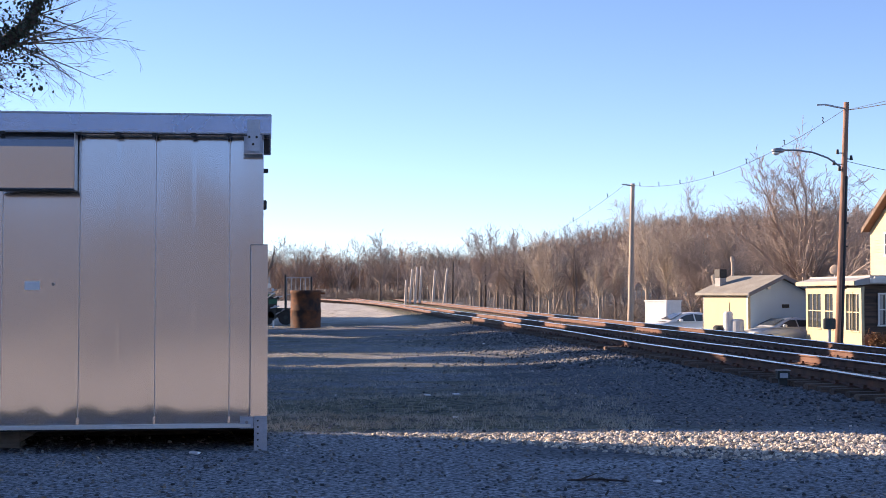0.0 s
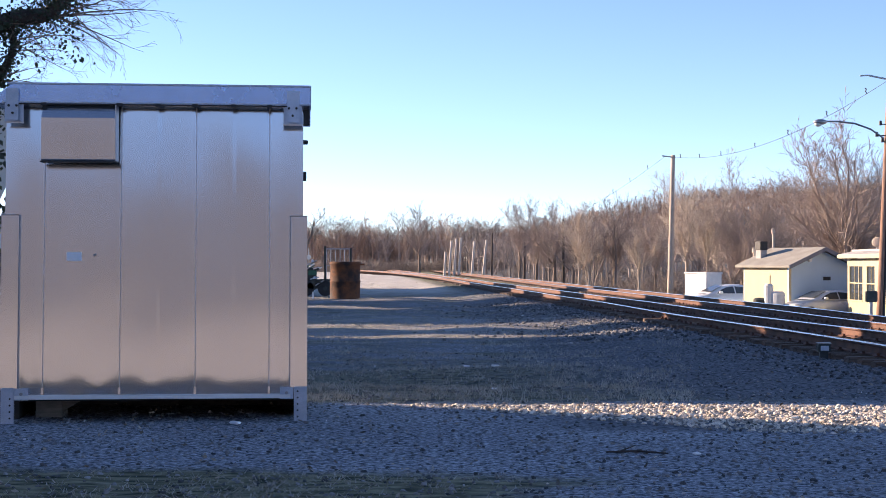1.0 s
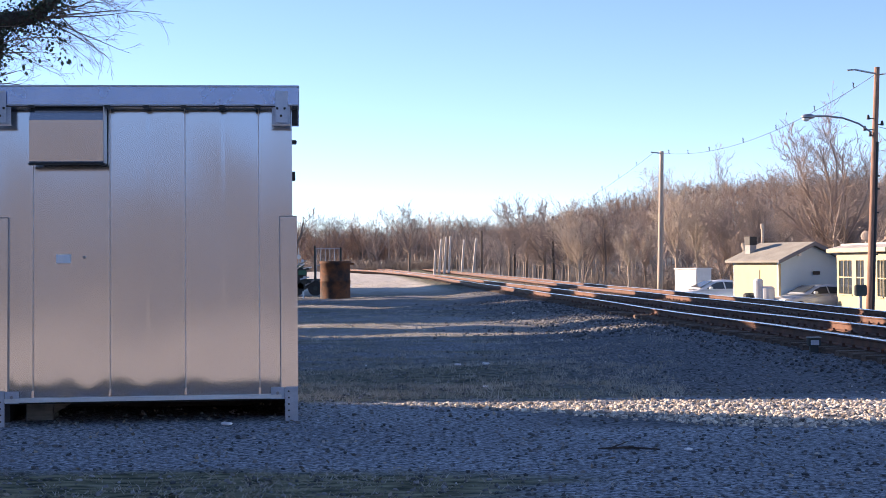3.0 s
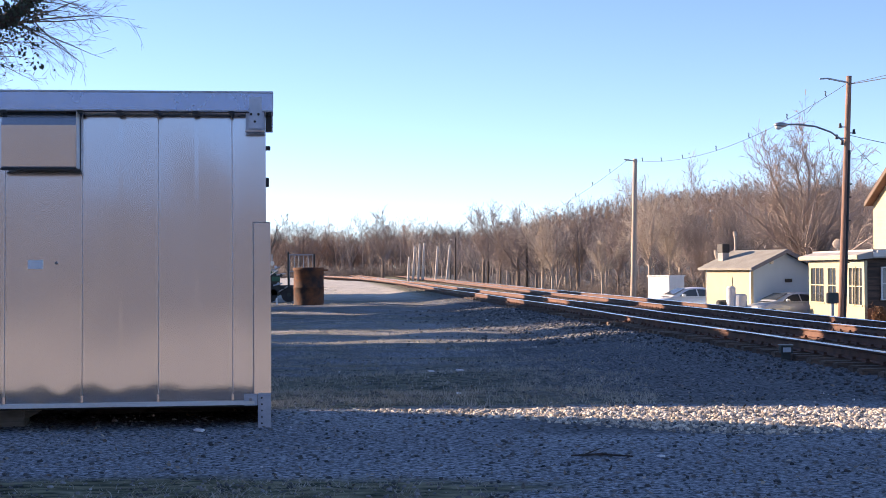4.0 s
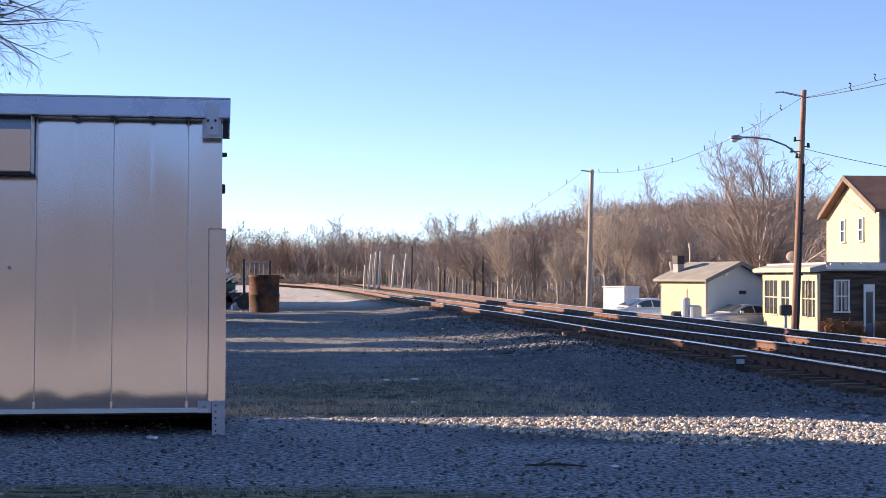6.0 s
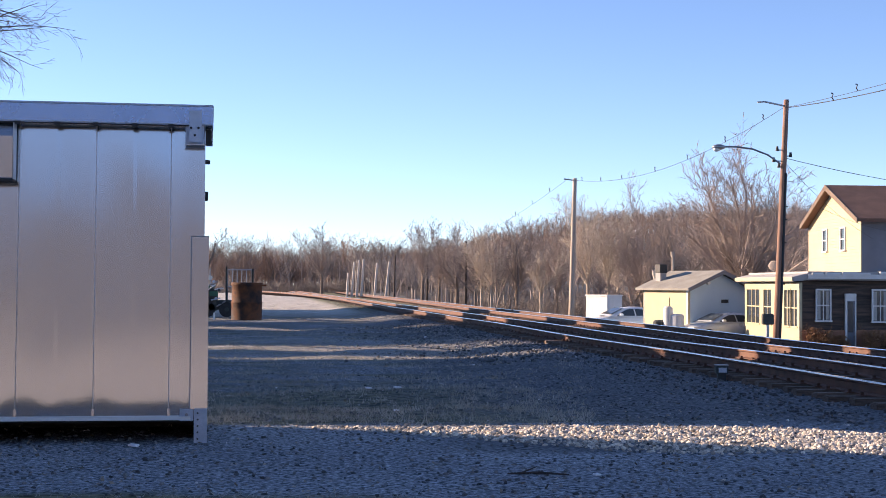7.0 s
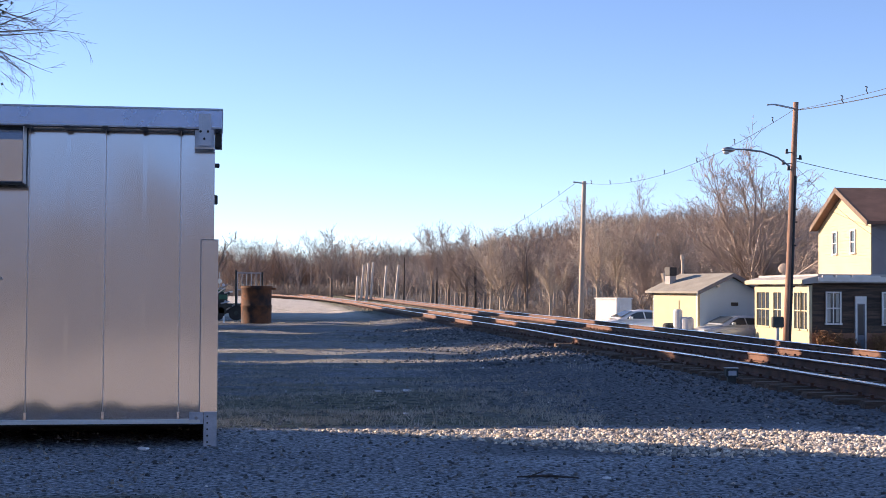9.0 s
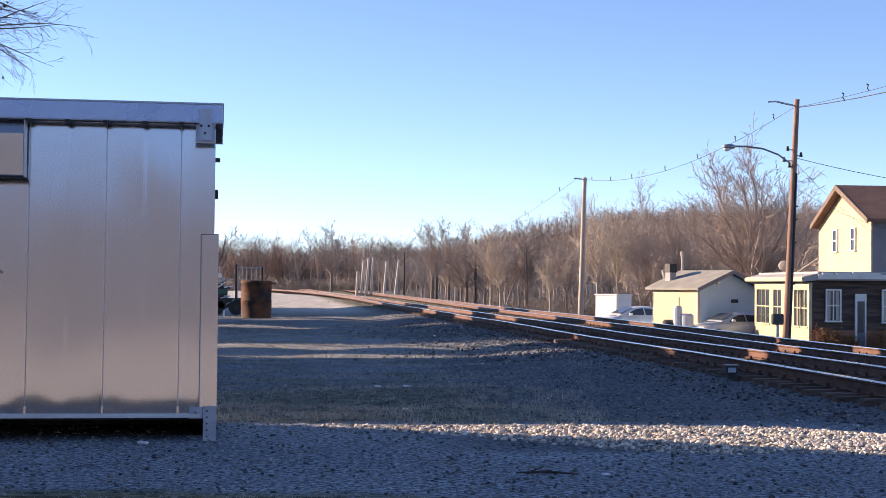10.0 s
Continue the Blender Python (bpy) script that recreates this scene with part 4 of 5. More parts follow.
def build_machine():
    x, y = -6.05, 72.0
    g = thing("track_machine", pose(x, y, ground_z(x, y)), "dark track maintenance machine with a cage and wheels", "machine")
    part("chassis", B(-2.6, -0.6, 0.55, 1.0, 0.6, 0.8, bevel=0.03), M["dark_iron"], g)
    part("engine_box", B(-1.5, -0.55, 0.8, 0.0, 0.55, 1.5, bevel=0.05), M["green_paint"], g)
    part("fuel_tank", tube(bmesh.new(), (-2.4, -0.3, 1.1), (-1.5, -0.3, 1.1), 0.28, n=16), M["galv"], g)
    for i in range(5):
        part("hose", tube(bmesh.new(), (-1.6 + i * 0.35, -0.62, 0.7), (-1.3 + i * 0.33, -0.6, 1.2 + 0.2 * (i % 2)), 0.04, n=6), M["black" if i % 2 else "steel"], g)
    for xx in (-2.2, -1.3, -0.2, 0.7):
        w = part("wheel", tube(bmesh.new(), (xx, -0.72, 0.36), (xx, -0.55, 0.36), 0.36, n=20), M["black"], g)
        part("hub", tube(bmesh.new(), (xx, -0.74, 0.36), (xx, -0.72, 0.36), 0.1, n=12), M["dark_iron"], w)
    part("hydraulic_block", B(-2.7, -0.66, 0.85, -1.9, -0.3, 1.25, bevel=0.04), M["galv"], g)
    part("ram", tube(bmesh.new(), (-2.3, -0.66, 1.9), (-1.2, -0.66, 1.35), 0.07, n=10), M["steel"], g)
    part("boom", tube(bmesh.new(), (-2.6, -0.6, 1.3), (-1.4, -0.6, 2.05), 0.1, n=8), M["green_paint"], g)
    part("side_panel", B(-0.75, -0.72, 0.3, 0.26, -0.3, 1.35, bevel=0.04), M["dark_iron"], g, "dark grimy side panel")
    part("battery_box", B(-0.7, -0.86, 0.55, -0.3, -0.73, 0.95, bevel=0.02), M["black"], g)
    part("grab_rail", tube(bmesh.new(), (-0.6, -0.78, 1.0), (0.2, -0.78, 1.55), 0.03, n=6), M["white"], g)
    part("grab_rail", tube(bmesh.new(), (-0.5, -0.78, 1.45), (0.1, -0.78, 1.5), 0.025, n=6), M["galv"], g)
    part("hose_coil", tube(bmesh.new(), (-0.2, -0.8, 0.75), (-0.2, -0.72, 0.75), 0.2, n=14), M["black"], g)
    part("beacon", tube(bmesh.new(), (-0.35, -0.5, 1.35), (-0.35, -0.5, 1.75), 0.09, n=10), M["galv"], g)
    part("hood_top", B(-0.9, -0.6, 1.36, 0.1, 0.2, 1.55, bevel=0.05), M["green_paint"], g)
    for i, (cx, cz, cr, mm) in enumerate(((-2.3, 1.55, 0.13, "galv"), (-1.95, 1.62, 0.1, "white"), (-1.0, 1.7, 0.12, "steel"), (-0.62, 1.78, 0.09, "galv"), (-2.45, 1.0, 0.16, "steel"), (-1.7, 0.98, 0.12, "galv"), (-1.1, 1.0, 0.15, "black"))):
        part("valve", tube(bmesh.new(), (cx, -0.82, cz), (cx, -0.58, cz), cr, cr * 0.8, n=12), M[mm], g)
        part("pipe", tube(bmesh.new(), (cx, -0.7, 0.75), (cx + 0.08 * (-1) ** i, -0.7, cz), 0.035, n=6), M["steel" if i % 2 else "dark_iron"], g)
    for i, (cx, cz, mm) in enumerate(((-0.55, 1.62, "white"), (-0.2, 1.48, "galv"), (0.1, 1.7, "steel"), (0.35, 1.3, "white"), (0.2, 0.9, "galv"), (0.45, 0.7, "steel"))):
        part("hydraulic_line", tube(bmesh.new(), (cx - 0.22, -0.84, cz - 0.1 * (i % 3)), (cx + 0.2, -0.8, cz + 0.06 * (i % 2)), 0.035, n=6), M[mm], g)
        part("coupling", tube(bmesh.new(), (cx, -0.9, cz - 0.02), (cx, -0.76, cz - 0.02), 0.07, n=8), M["dark_iron" if i % 2 else "galv"], g)
    part("lever_bank", B(-0.1, -0.86, 1.0, 0.3, -0.74, 1.22, bevel=0.02), M["green_paint"], g)
    for i in range(4):
        part("tread", B(-2.55 + i * 0.52, -0.88, 0.60 + 0.03 * (i % 2), -2.15 + i * 0.52, -0.74, 0.66 + 0.03 * (i % 2), bevel=0.01), M["galv" if i % 2 else "white"], g)
    part("skirt", B(-2.6, -0.64, 0.35, 0.9, -0.6, 0.62), M["black"], g)
    for i in range(6):
        xx = 0.72 + i * 0.22
        part("cage_bar", tube(bmesh.new(), (xx, -0.4, 0.8), (xx, -0.4, 2.25), 0.022, n=6), M["steel"], g)
    for z in (1.45, 2.25):
        part("cage_rail", tube(bmesh.new(), (0.68, -0.4, z), (1.9, -0.4, z), 0.03, n=6), M["steel"], g)
    part("cage_post", B(0.62, -0.45, 0.8, 0.70, -0.37, 2.4), M["dark_iron"], g)
    part("cage_post", B(1.86, -0.45, 0.0, 1.94, -0.37, 2.3), M["dark_iron"], g)
    part("work_lamp", tube(bmesh.new(), (-0.12, -0.5, 1.86), (-0.12, -0.4, 1.86), 0.12, n=12), M["lens"], g)
    part("lamp_post", tube(bmesh.new(), (-0.12, -0.4, 1.4), (-0.12, -0.4, 2.3), 0.03, n=6), M["steel"], g)
    for i in range(4):
        xs = -6.75 + i * 0.42
        st = thing("marker_stake", pose(xs, 66.0, ground_z(xs, 66.0)), "short white wooden marker stake", "stake", "white stakes by the tank")
        part("stake", B(-0.04, -0.02, -0.05, 0.04, 0.02, 0.34, bevel=0.006), M["white"], st)


build_machine()

# relay box by the near rail
rb = thing("relay_box", pose(5.68, 22.0, -0.02), "small grey metal box beside the rail", "box")
part("case", B(-0.09, -0.07, 0.03, 0.09, 0.07, 0.15, bevel=0.008), M["dark_iron"], rb)
part("front_plate", B(-0.06, -0.076, 0.05, 0.06, -0.071, 0.12), M["galv"], rb)
part("lid", B(-0.1, -0.08, 0.152, 0.1, 0.08, 0.165, bevel=0.004), M["steel"], rb)
part("stand", B(-0.06, -0.04, -0.24, 0.06, 0.04, 0.03), M["dark_iron"], rb)


# ---------------------------------------------------------------- trees
def limb(out, p, d, length, r, level, rng, sides, spec, upward):
    """One branch as a chain of tapered pieces, then its children."""
    segs, kids, ratio, spread = spec[level]
    step, first = length / segs, r
    for i in range(segs):
        d = (d + Vector((rng.gauss(0, 0.11), rng.gauss(0, 0.11), rng.gauss(0, 0.08) + upward * 0.05))).normalized()
        q = p + d * step
        r2 = first * (1 - (0.86 if level else 0.65) * (i + 1) / segs)
        out[0 if level == 0 else 1].append((p, q, r, r2))
        if level + 1 < len(spec):
            n = kids / segs
            n = int(n) + (rng.random() < n - int(n))
            if level == 0 and i < segs * 0.3:
                n = 0
            for _ in range(n):
                axis = d.orthogonal().normalized()
                axis.rotate(Matrix.Rotation(rng.random() * math.tau, 3, d))
                nd = d.copy()
                nd.rotate(Matrix.Rotation(radians(rng.uniform(*spread)), 3, axis))
                nd = (nd + Vector((0, 0, 0.15 * upward))).normalized()
                at = p.lerp(q, rng.random())
                limb(out, at, nd, length * ratio * rng.uniform(0.7, 1.15) * (1 - 0.35 * i / segs), r2 * 0.5, level + 1, rng, sides, spec, upward)
        p, r = q, r2


def pieces(segs, sides, thin):
    verts, faces = [], []
    for p, q, r0, r1 in segs:
        d = (q - p)
        if d.length < 1e-5:
            continue
        d.normalize()
        u = d.orthogonal().normalized()
        v = d.cross(u)
        k = len(verts)
        for c, r in ((p, max(r0, thin)), (q, max(r1, thin * 0.7))):
            for i in range(sides):
                a = i * math.tau / sides
                verts.append(c + u * (r * math.cos(a)) + v * (r * math.sin(a)))
        for i in range(sides):
            j = (i + 1) % sides
            faces.append((k + i, k + j, k + sides + j, k + sides + i))
    return verts, faces


MID = [(7, 9, 0.45, (25, 60)), (4, 6, 0.55, (25, 60)), (3, 4, 0.55, (25, 65)), (2, 0, 0, (0, 0))]
HILL = [(3, 8, 0.45, (20, 55)), (2, 4, 0.55, (25, 60)), (1, 0, 0, (0, 0))]
FAR = [(5, 9, 0.48, (25, 62)), (3, 6, 0.55, (25, 60)), (2, 4, 0.6, (25, 65)), (1, 0, 0, (0, 0))]


def tree_pieces(seed, height, r, spec, sides=4, thin=0.012, upward=1.0, lean=(0, 0)):
    rng = random.Random(seed)
    out = ([], [])
    limb(out, Vector((0, 0, -0.2)), Vector((lean[0], lean[1], 1)).normalized(), height, r, 0, rng, sides, spec, upward)
    return pieces(out[0], max(sides, 7), thin), pieces(out[1], sides, thin)


def build_tree(name, x, y, height, r, seed, spec, label, bark, twig, sides=4, thin=0.012, upward=1.0, lean=(0, 0), group="bare trees"):
    t = thing(name, pose(x, y, ground_z(x, y)), label, "tree", group)
    (tv, tf), (cv, cf) = tree_pieces(seed, height, r, spec, sides, thin, upward, lean)
    raw("trunk", tv, tf, bark, t, smooth=True)
    raw("crown", cv, cf, twig, t)
    return t


FAN = [(0, 0, 0, (0, 0)), (8, 17, 0.42, (18, 46)), (4, 7, 0.5, (20, 50)), (3, 4, 0.5, (20, 55)), (2, 0, 0, (0, 0))]


def spreading_tree(x, y, trunk, length, limbs, r, seed, label, bark, twig, thin, spread):
    """A short trunk that divides low down into upright limbs."""
    rng = random.Random(seed)
    t = thing("bare_tree", pose(x, y, ground_z(x, y)), label, "tree", "bare trees")
    v, f = pieces([(Vector((0, 0, -0.3)), Vector((0.04, 0, trunk * 0.5)), r * 1.25, r), (Vector((0.04, 0, trunk * 0.5)), Vector((0, 0, trunk)), r, r * 0.85)], 10, 0.02)
    raw("trunk", v, f, bark, t, smooth=True)
    out = ([], [])
    for i in range(limbs):
        a = i * math.tau / limbs + rng.uniform(-0.3, 0.3)
        s = radians(rng.uniform(*spread))
        d = Vector((math.cos(a) * math.sin(s), math.sin(a) * math.sin(s), math.cos(s)))
        limb(out, Vector((0, 0, trunk * rng.uniform(0.6, 1.0))), d, length * rng.uniform(0.8, 1.1), r * 0.55, 1, rng, 4, FAN, 0.12)
    v, f = pieces(out[1], 4, thin)
    raw("crown", v, f, twig, t)
    return t


SIDE_TREES = [  # bearing, y, trunk height, limb length, limbs, radius, pale bark, spread of the limbs
    (0.1666, 104.0, 3.2, 5.4, 5, 0.13, 1, (4, 26)), (0.1806, 108.0, 3.0, 5.0, 4, 0.12, 1, (4, 24)), (0.1868, 112.0, 2.4, 5.2, 4, 0.11, 1, (5, 30)),
    (0.1345, 101.0, 2.2, 2.9, 4, 0.10, 1, (8, 35)), (0.2100, 112.0, 3.0, 6.8, 6, 0.15, 0, (5, 40)), (0.2250, 106.0, 2.5, 5.5, 6, 0.14, 0, (6, 42)),
    (0.1970, 100.0, 1.5, 4.5, 4, 0.13, 0, (25, 55)), (0.0945, 125.0, 3.0, 4.5, 5, 0.12, 1, (6, 30)), (0.1010, 122.0, 2.5, 4.2, 4, 0.11, 1, (10, 38)),
    (0.1180, 126.0, 2.6, 5.0, 6, 0.13, 0, (8, 45)), (0.0780, 135.0, 3.0, 5.4, 6, 0.15, 0, (8, 45)), (0.1455, 118.0, 2.0, 4.6, 5, 0.12, 0, (8, 45)),
    (0.0550, 152.0, 3.0, 5.0, 6, 0.15, 0, (8, 45)), (0.3330, 100.0, 2.8, 6.0, 7, 0.17, 0, (8, 50)), (0.2450, 118.0, 2.6, 6.2, 6, 0.15, 0, (6, 40)),
    (0.1100, 138.0, 2.8, 4.8, 5, 0.14, 1, (6, 36)), (0.0660, 142.0, 2.8, 4.8, 5, 0.13, 0, (8, 42)),
]


def build_trees():
    for i, (fx, y, trunk, length, limbs, r, pale, spread) in enumerate(SIDE_TREES):
        spreading_tree(fx * y, y, trunk, length, limbs, r, 400 + i, "slender leafless tree with pale bark" if pale else "tall leafless tree with spreading brown branches",
                       M["bark_pale"] if pale else M["bark"], M["twigs_pale"] if pale else M["twigs"], 0.009, spread)
    # slender tree beside the track machine
    build_tree("bare_tree", -7.6, 78.0, 4.0, 0.10, 31, MID, "small leafless grey tree behind the track machine", M["bark"], M["bark"], thin=0.011, lean=(0.12, 0))
    # broad old tree in the middle of the far woods
    spreading_tree(-2.8, 228.0, 3.2, 7.4, 6, 0.2, 52, "broken old leafless tree standing above the woods", M["bark"], M["twigs"], 0.012, (8, 48))
    # the large tree behind the house, with many upright limbs
    spreading_tree(24.2, 88.0, 2.2, 7.6, 14, 0.28, 11, "large leafless tree with a broad fan of fine branches", M["bark"], M["twigs"], 0.011, (6, 66))
    spreading_tree(29.6, 96.0, 2.2, 6.9, 8, 0.2, 12, "leafless tree with a broad fan of fine branches", M["bark"], M["twigs"], 0.009, (6, 44))
    spreading_tree(20.6, 101.0, 1.6, 4.6, 6, 0.16, 14, "leafless tree with a fan of fine branches", M["bark"], M["twigs"], 0.009, (6, 48))


build_trees()


WOOD = [(0, 0, 0, (0, 0)), (4, 9, 0.42, (18, 48)), (2, 4, 0.55, (20, 55)), (1, 0, 0, (0, 0))]


def forked_pieces(seed):
    """A leafless tree one unit high, whose trunk forks into rising limbs."""
    rng = random.Random(seed)
    fork = rng.uniform(0.25, 0.42)
    out = ([(Vector((0, 0, -0.05)), Vector((0.01, 0, fork)), 0.014, 0.011)], [])
    n = rng.choice((4, 5, 5, 6))
    for i in range(n):
        a = i * math.tau / n + rng.uniform(-0.4, 0.4)
        t = radians(rng.uniform(6, 46))
        d = Vector((math.cos(a) * math.sin(t), math.sin(a) * math.sin(t), math.cos(t)))
        limb(out, Vector((0.01, 0, fork * rng.uniform(0.7, 1.0))), d, (1 - fork) * rng.uniform(0.75, 1.05), 0.007, 1, rng, 3, WOOD, 0.15)
    return pieces(out[0], 7, 0.0016), pieces(out[1], 3, 0.0016)


def build_undergrowth():
    """Brush and brambles along the foot of the woods: too much to count."""
    rng = random.Random(41)
    kinds = [tree_pieces(220 + i, 1.0, 0.012, HILL, 3, 0.0045, 0.8) for i in range(8)]
    verts, faces, count = [], [], 0
    for n in range(2600):
        if n < 1700:
            y = 112 + 150 * rng.random() ** 1.3
            x = y * rng.uniform(0.0, 0.30)
            s = rng.uniform(1.0, 2.6)
            if x < second_rail(y) + 6.5:
                continue
        else:
            y = rng.uniform(300, 345)
            x = y * rng.uniform(-0.12, 0.09)
            s = rng.uniform(2.0, 4.5)
        (v0, f0), (v1, f1) = rng.choice(kinds)
        V = np.array([tuple(v) for v in v0 + v1])
        P = V * (s * rng.uniform(1.3, 2.2), s * rng.uniform(1.3, 2.2), s) + (x, y, ground_z(x, y) - 0.3 * s)
        verts.append(P)
        k = len(v0)
        faces += [tuple(i + count for i in f) for f in f0] + [tuple(i + k + count for i in f) for f in f1]
        count += len(V)
    tagged(raw("undergrowth", np.concatenate(verts).tolist(), faces, M["twigs_dark"]), "dark leafless brush along the foot of the woods", "undergrowth", kind="stuff")


build_undergrowth()


def build_woods():
    """Leafless woods beyond the tracks, and on the hill: too many to count."""
    rng = random.Random(5)
    kinds = [tree_pieces(100 + i, 1.0, 0.012, FAR, 3, 0.0016, 1.2) for i in range(4)] + [forked_pieces(180 + i) for i in range(8)]
    kinds = [(np.array([tuple(v) for v in a[0] + b[0]]), a[1], b[1], len(a[0])) for a, b in kinds]
    light = [tree_pieces(140 + i, 1.0, 0.014, HILL, 3, 0.0032, 1.2) for i in range(10)]
    light = [(np.array([tuple(v) for v in a[0] + b[0]]), a[1], b[1], len(a[0])) for a, b in light]
    for name, total, label in (("woodland", 680, "leafless brown winter woods beyond the railway"), ("hillside_woodland", 3600, "leafless brown woods covering the hill")):
        verts, faces, tones, count = [], [], [], 0
        for _ in range(total):
            if name == "woodland":
                y = rng.uniform(118, 330)
                x = y * rng.uniform(-0.09, 0.30)
                s = rng.uniform(4.2, 6.6) + 0.010 * (y - 118) + 1.2 * smooth(0.06, 0.1, x / y) + 2.2 * (1 - smooth(0.0, 0.03, x / y))
                if x < near_rail(y) + 12 or (x > 0.12 * y and rng.random() < 0.6):
                    continue
            else:
                y = rng.uniform(330, 680)
                x = y * rng.uniform(-0.12, 0.36)
                s = rng.uniform(6.0, 10.5) + 2.5 * (1 - smooth(0.02, 0.06, x / y))
            V, f0, f1, k = rng.choice(kinds if name == "woodland" or (y < 385 and x < 0.06 * y) else light)
            a = rng.random() * math.tau
            ca, sa = math.cos(a), math.sin(a)
            wide = s * rng.uniform(0.9, 1.4)
            P = np.stack([(V[:, 0] * ca - V[:, 1] * sa) * wide + x, (V[:, 0] * sa + V[:, 1] * ca) * wide + y, V[:, 2] * s + ground_z(x, y)], 1)
            verts.append(P)
            tones += [rng.choice((0, 0, 0, 1, 2, 2, 2) if name == "woodland" else (0, 0, 0, 1, 2, 2))] * (len(f0) + len(f1))
            faces += [tuple(i + count for i in f) for f in f0]
            faces += [tuple(i + k + count for i in f) for f in f1]
            count += len(V)
        ob = raw(name, np.concatenate(verts).tolist(), faces, M["twigs" if name == "woodland" else "twigs_hill"])
        ob.data.materials.append(M["twigs_pale" if name == "woodland" else "twigs"])
        ob.data.materials.append(M["twigs_dark"])
        ob.data.polygons.foreach_set("material_index", tones)
        tagged(ob, label, "woods", kind="stuff")


build_woods()

# bare trees added out of view west of the yard, so that their branches dapple the tracks
for i, (x, y, h) in enumerate(((-19.0, 31.0, 9.5), (-22.0, 40.0, 10.0), (-20.0, 48.0, 9.0), (-24.0, 56.0, 11.0), (-25.0, 66.0, 11.0), (-29.0, 77.0, 11.0))):
    build_tree("shade_tree", x, y, h, 0.3, 60 + i, MID, "unseen leafless tree added west of the yard to dapple the tracks", M["bark"], M["bark"], thin=0.03)


# ---------------------------------------------------------------- ivy-clad tree behind the shelter
def build_ivy_tree():
    S = 0.882
    X, Y = -5.5 * S, 17.0 * S
    t = thing("ivy_tree", pose(X, Y, ground_z(X, Y)), "old tree overgrown with dark ivy behind the shelter", "tree")
    rng = random.Random(77)
    trunk = [Vector((0, 0, -0.2)), Vector((0.08, 0, 1.2)), Vector((0.02, 0, 2.4)), Vector((0.1, 0, 3.7)), Vector((-0.1, 0, 5.2)), Vector((0.0, 0, 7.0))]
    seg = [(p, q, 0.34 - 0.035 * i, 0.30 - 0.035 * i) for i, (p, q) in enumerate(zip(trunk, trunk[1:]))]
    v, f = pieces(seg, 12, 0.02)
    raw("trunk", v, f, M["bark_dark"], t, smooth=True)
    limbs = [
        [(0.1, 0, 3.95), (0.45, -0.1, 4.05), (0.85, -0.15, 4.1), (1.12, -0.2, 4.32), (1.30, -0.2, 4.75), (1.6, -0.2, 5.3)],
        [(0.05, 0, 3.2), (0.3, -0.05, 3.42), (0.46, -0.1, 3.72), (0.42, -0.1, 4.0)],
        [(0.0, 0, 4.4), (0.4, 0.0, 4.55), (0.8, 0, 4.95), (1.2, 0.1, 5.5)],
    ]
    LV, LF = [], []
    twigs = ([], [])
    spec = [(4, 6, 0.5, (20, 55)), (7, 7, 0.42, (20, 50)), (5, 4, 0.5, (20, 55)), (3, 0, 0, (0, 0))]
    for k, line in enumerate(limbs):
        pts = [Vector(((p[0] + 0.25) * S, p[1] * S, EYE + (p[2] - EYE) * S - ground_z(X, Y))) for p in line]
        v, f = pieces([(p, q, (0.10 if k == 0 else 0.05) * (1 - 0.14 * i), (0.10 if k == 0 else 0.05) * (0.88 - 0.14 * i)) for i, (p, q) in enumerate(zip(pts, pts[1:]))], 8, 0.015)
        raw("limb", v, f, M["bark_dark"], t, smooth=True)
        for i, (p, q) in enumerate(zip(pts, pts[1:])):
            thick = (0.10, 0.13, 0.12, 0.09, 0.06)[i] if k == 0 else 0.075
            for _ in range(520 if k == 0 else 260):
                c = p.lerp(q, rng.random()) + Vector((rng.gauss(0, thick * 0.75), rng.gauss(0, thick), rng.gauss(-0.02, thick * 0.75)))
                u = Vector((rng.gauss(0, 1), rng.gauss(0, 1), rng.gauss(0, 1))).normalized()
                w = u.orthogonal().normalized()
                s = rng.uniform(0.011, 0.026)
                b = len(LV)
                LV += [c - u * s, c + w * s * 0.7 + u * s * 0.1, c + u * s * 1.1, c - w * s * 0.7 + u * s * 0.1]
                LF.append((b, b + 1, b + 2, b + 3))
            for _ in range(3 if k == 0 else 2):
                d = Vector((rng.uniform(0.5, 1.0), rng.gauss(0, 0.4), rng.uniform(-0.65, 0.5))).normalized()
                limb(twigs, p.lerp(q, rng.random()), d, rng.uniform(0.5, 0.95), 0.010, 1, rng, 4, spec, -0.6)
        # hanging leafy strands
        for _ in range(5):
            c = pts[1].lerp(pts[3], rng.random()) + Vector((rng.gauss(0, 0.12), 0, -0.2))
            for n in range(22):
                cc = c + Vector((rng.gauss(0, 0.05), rng.gauss(0, 0.05), -n * 0.022))
                u = Vector((rng.gauss(0, 1), rng.gauss(0, 1), rng.gauss(0, 1))).normalized()
                w = u.orthogonal().normalized()
                s = rng.uniform(0.015, 0.032)
                b = len(LV)
                LV += [cc - u * s, cc + w * s * 0.7, cc + u * s * 1.1, cc - w * s * 0.7]
                LF.append((b, b + 1, b + 2, b + 3))
    # the long twig that reaches farthest, with side shoots
    base = Vector((1.22 * S, -0.15, EYE + 2.78 * S - ground_z(X, Y)))
    for d, n in ((Vector((1, 0, 0.05)), 1.15), (Vector((1, 0, -0.28)), 0.95), (Vector((1, 0, 0.35)), 1.0), (Vector((0.8, 0, -0.7)), 0.8), (Vector((1, 0.2, 0.2)), 0.9)):
        limb(twigs, base, d.normalized(), n, 0.012, 1, rng, 4, spec, -0.5)
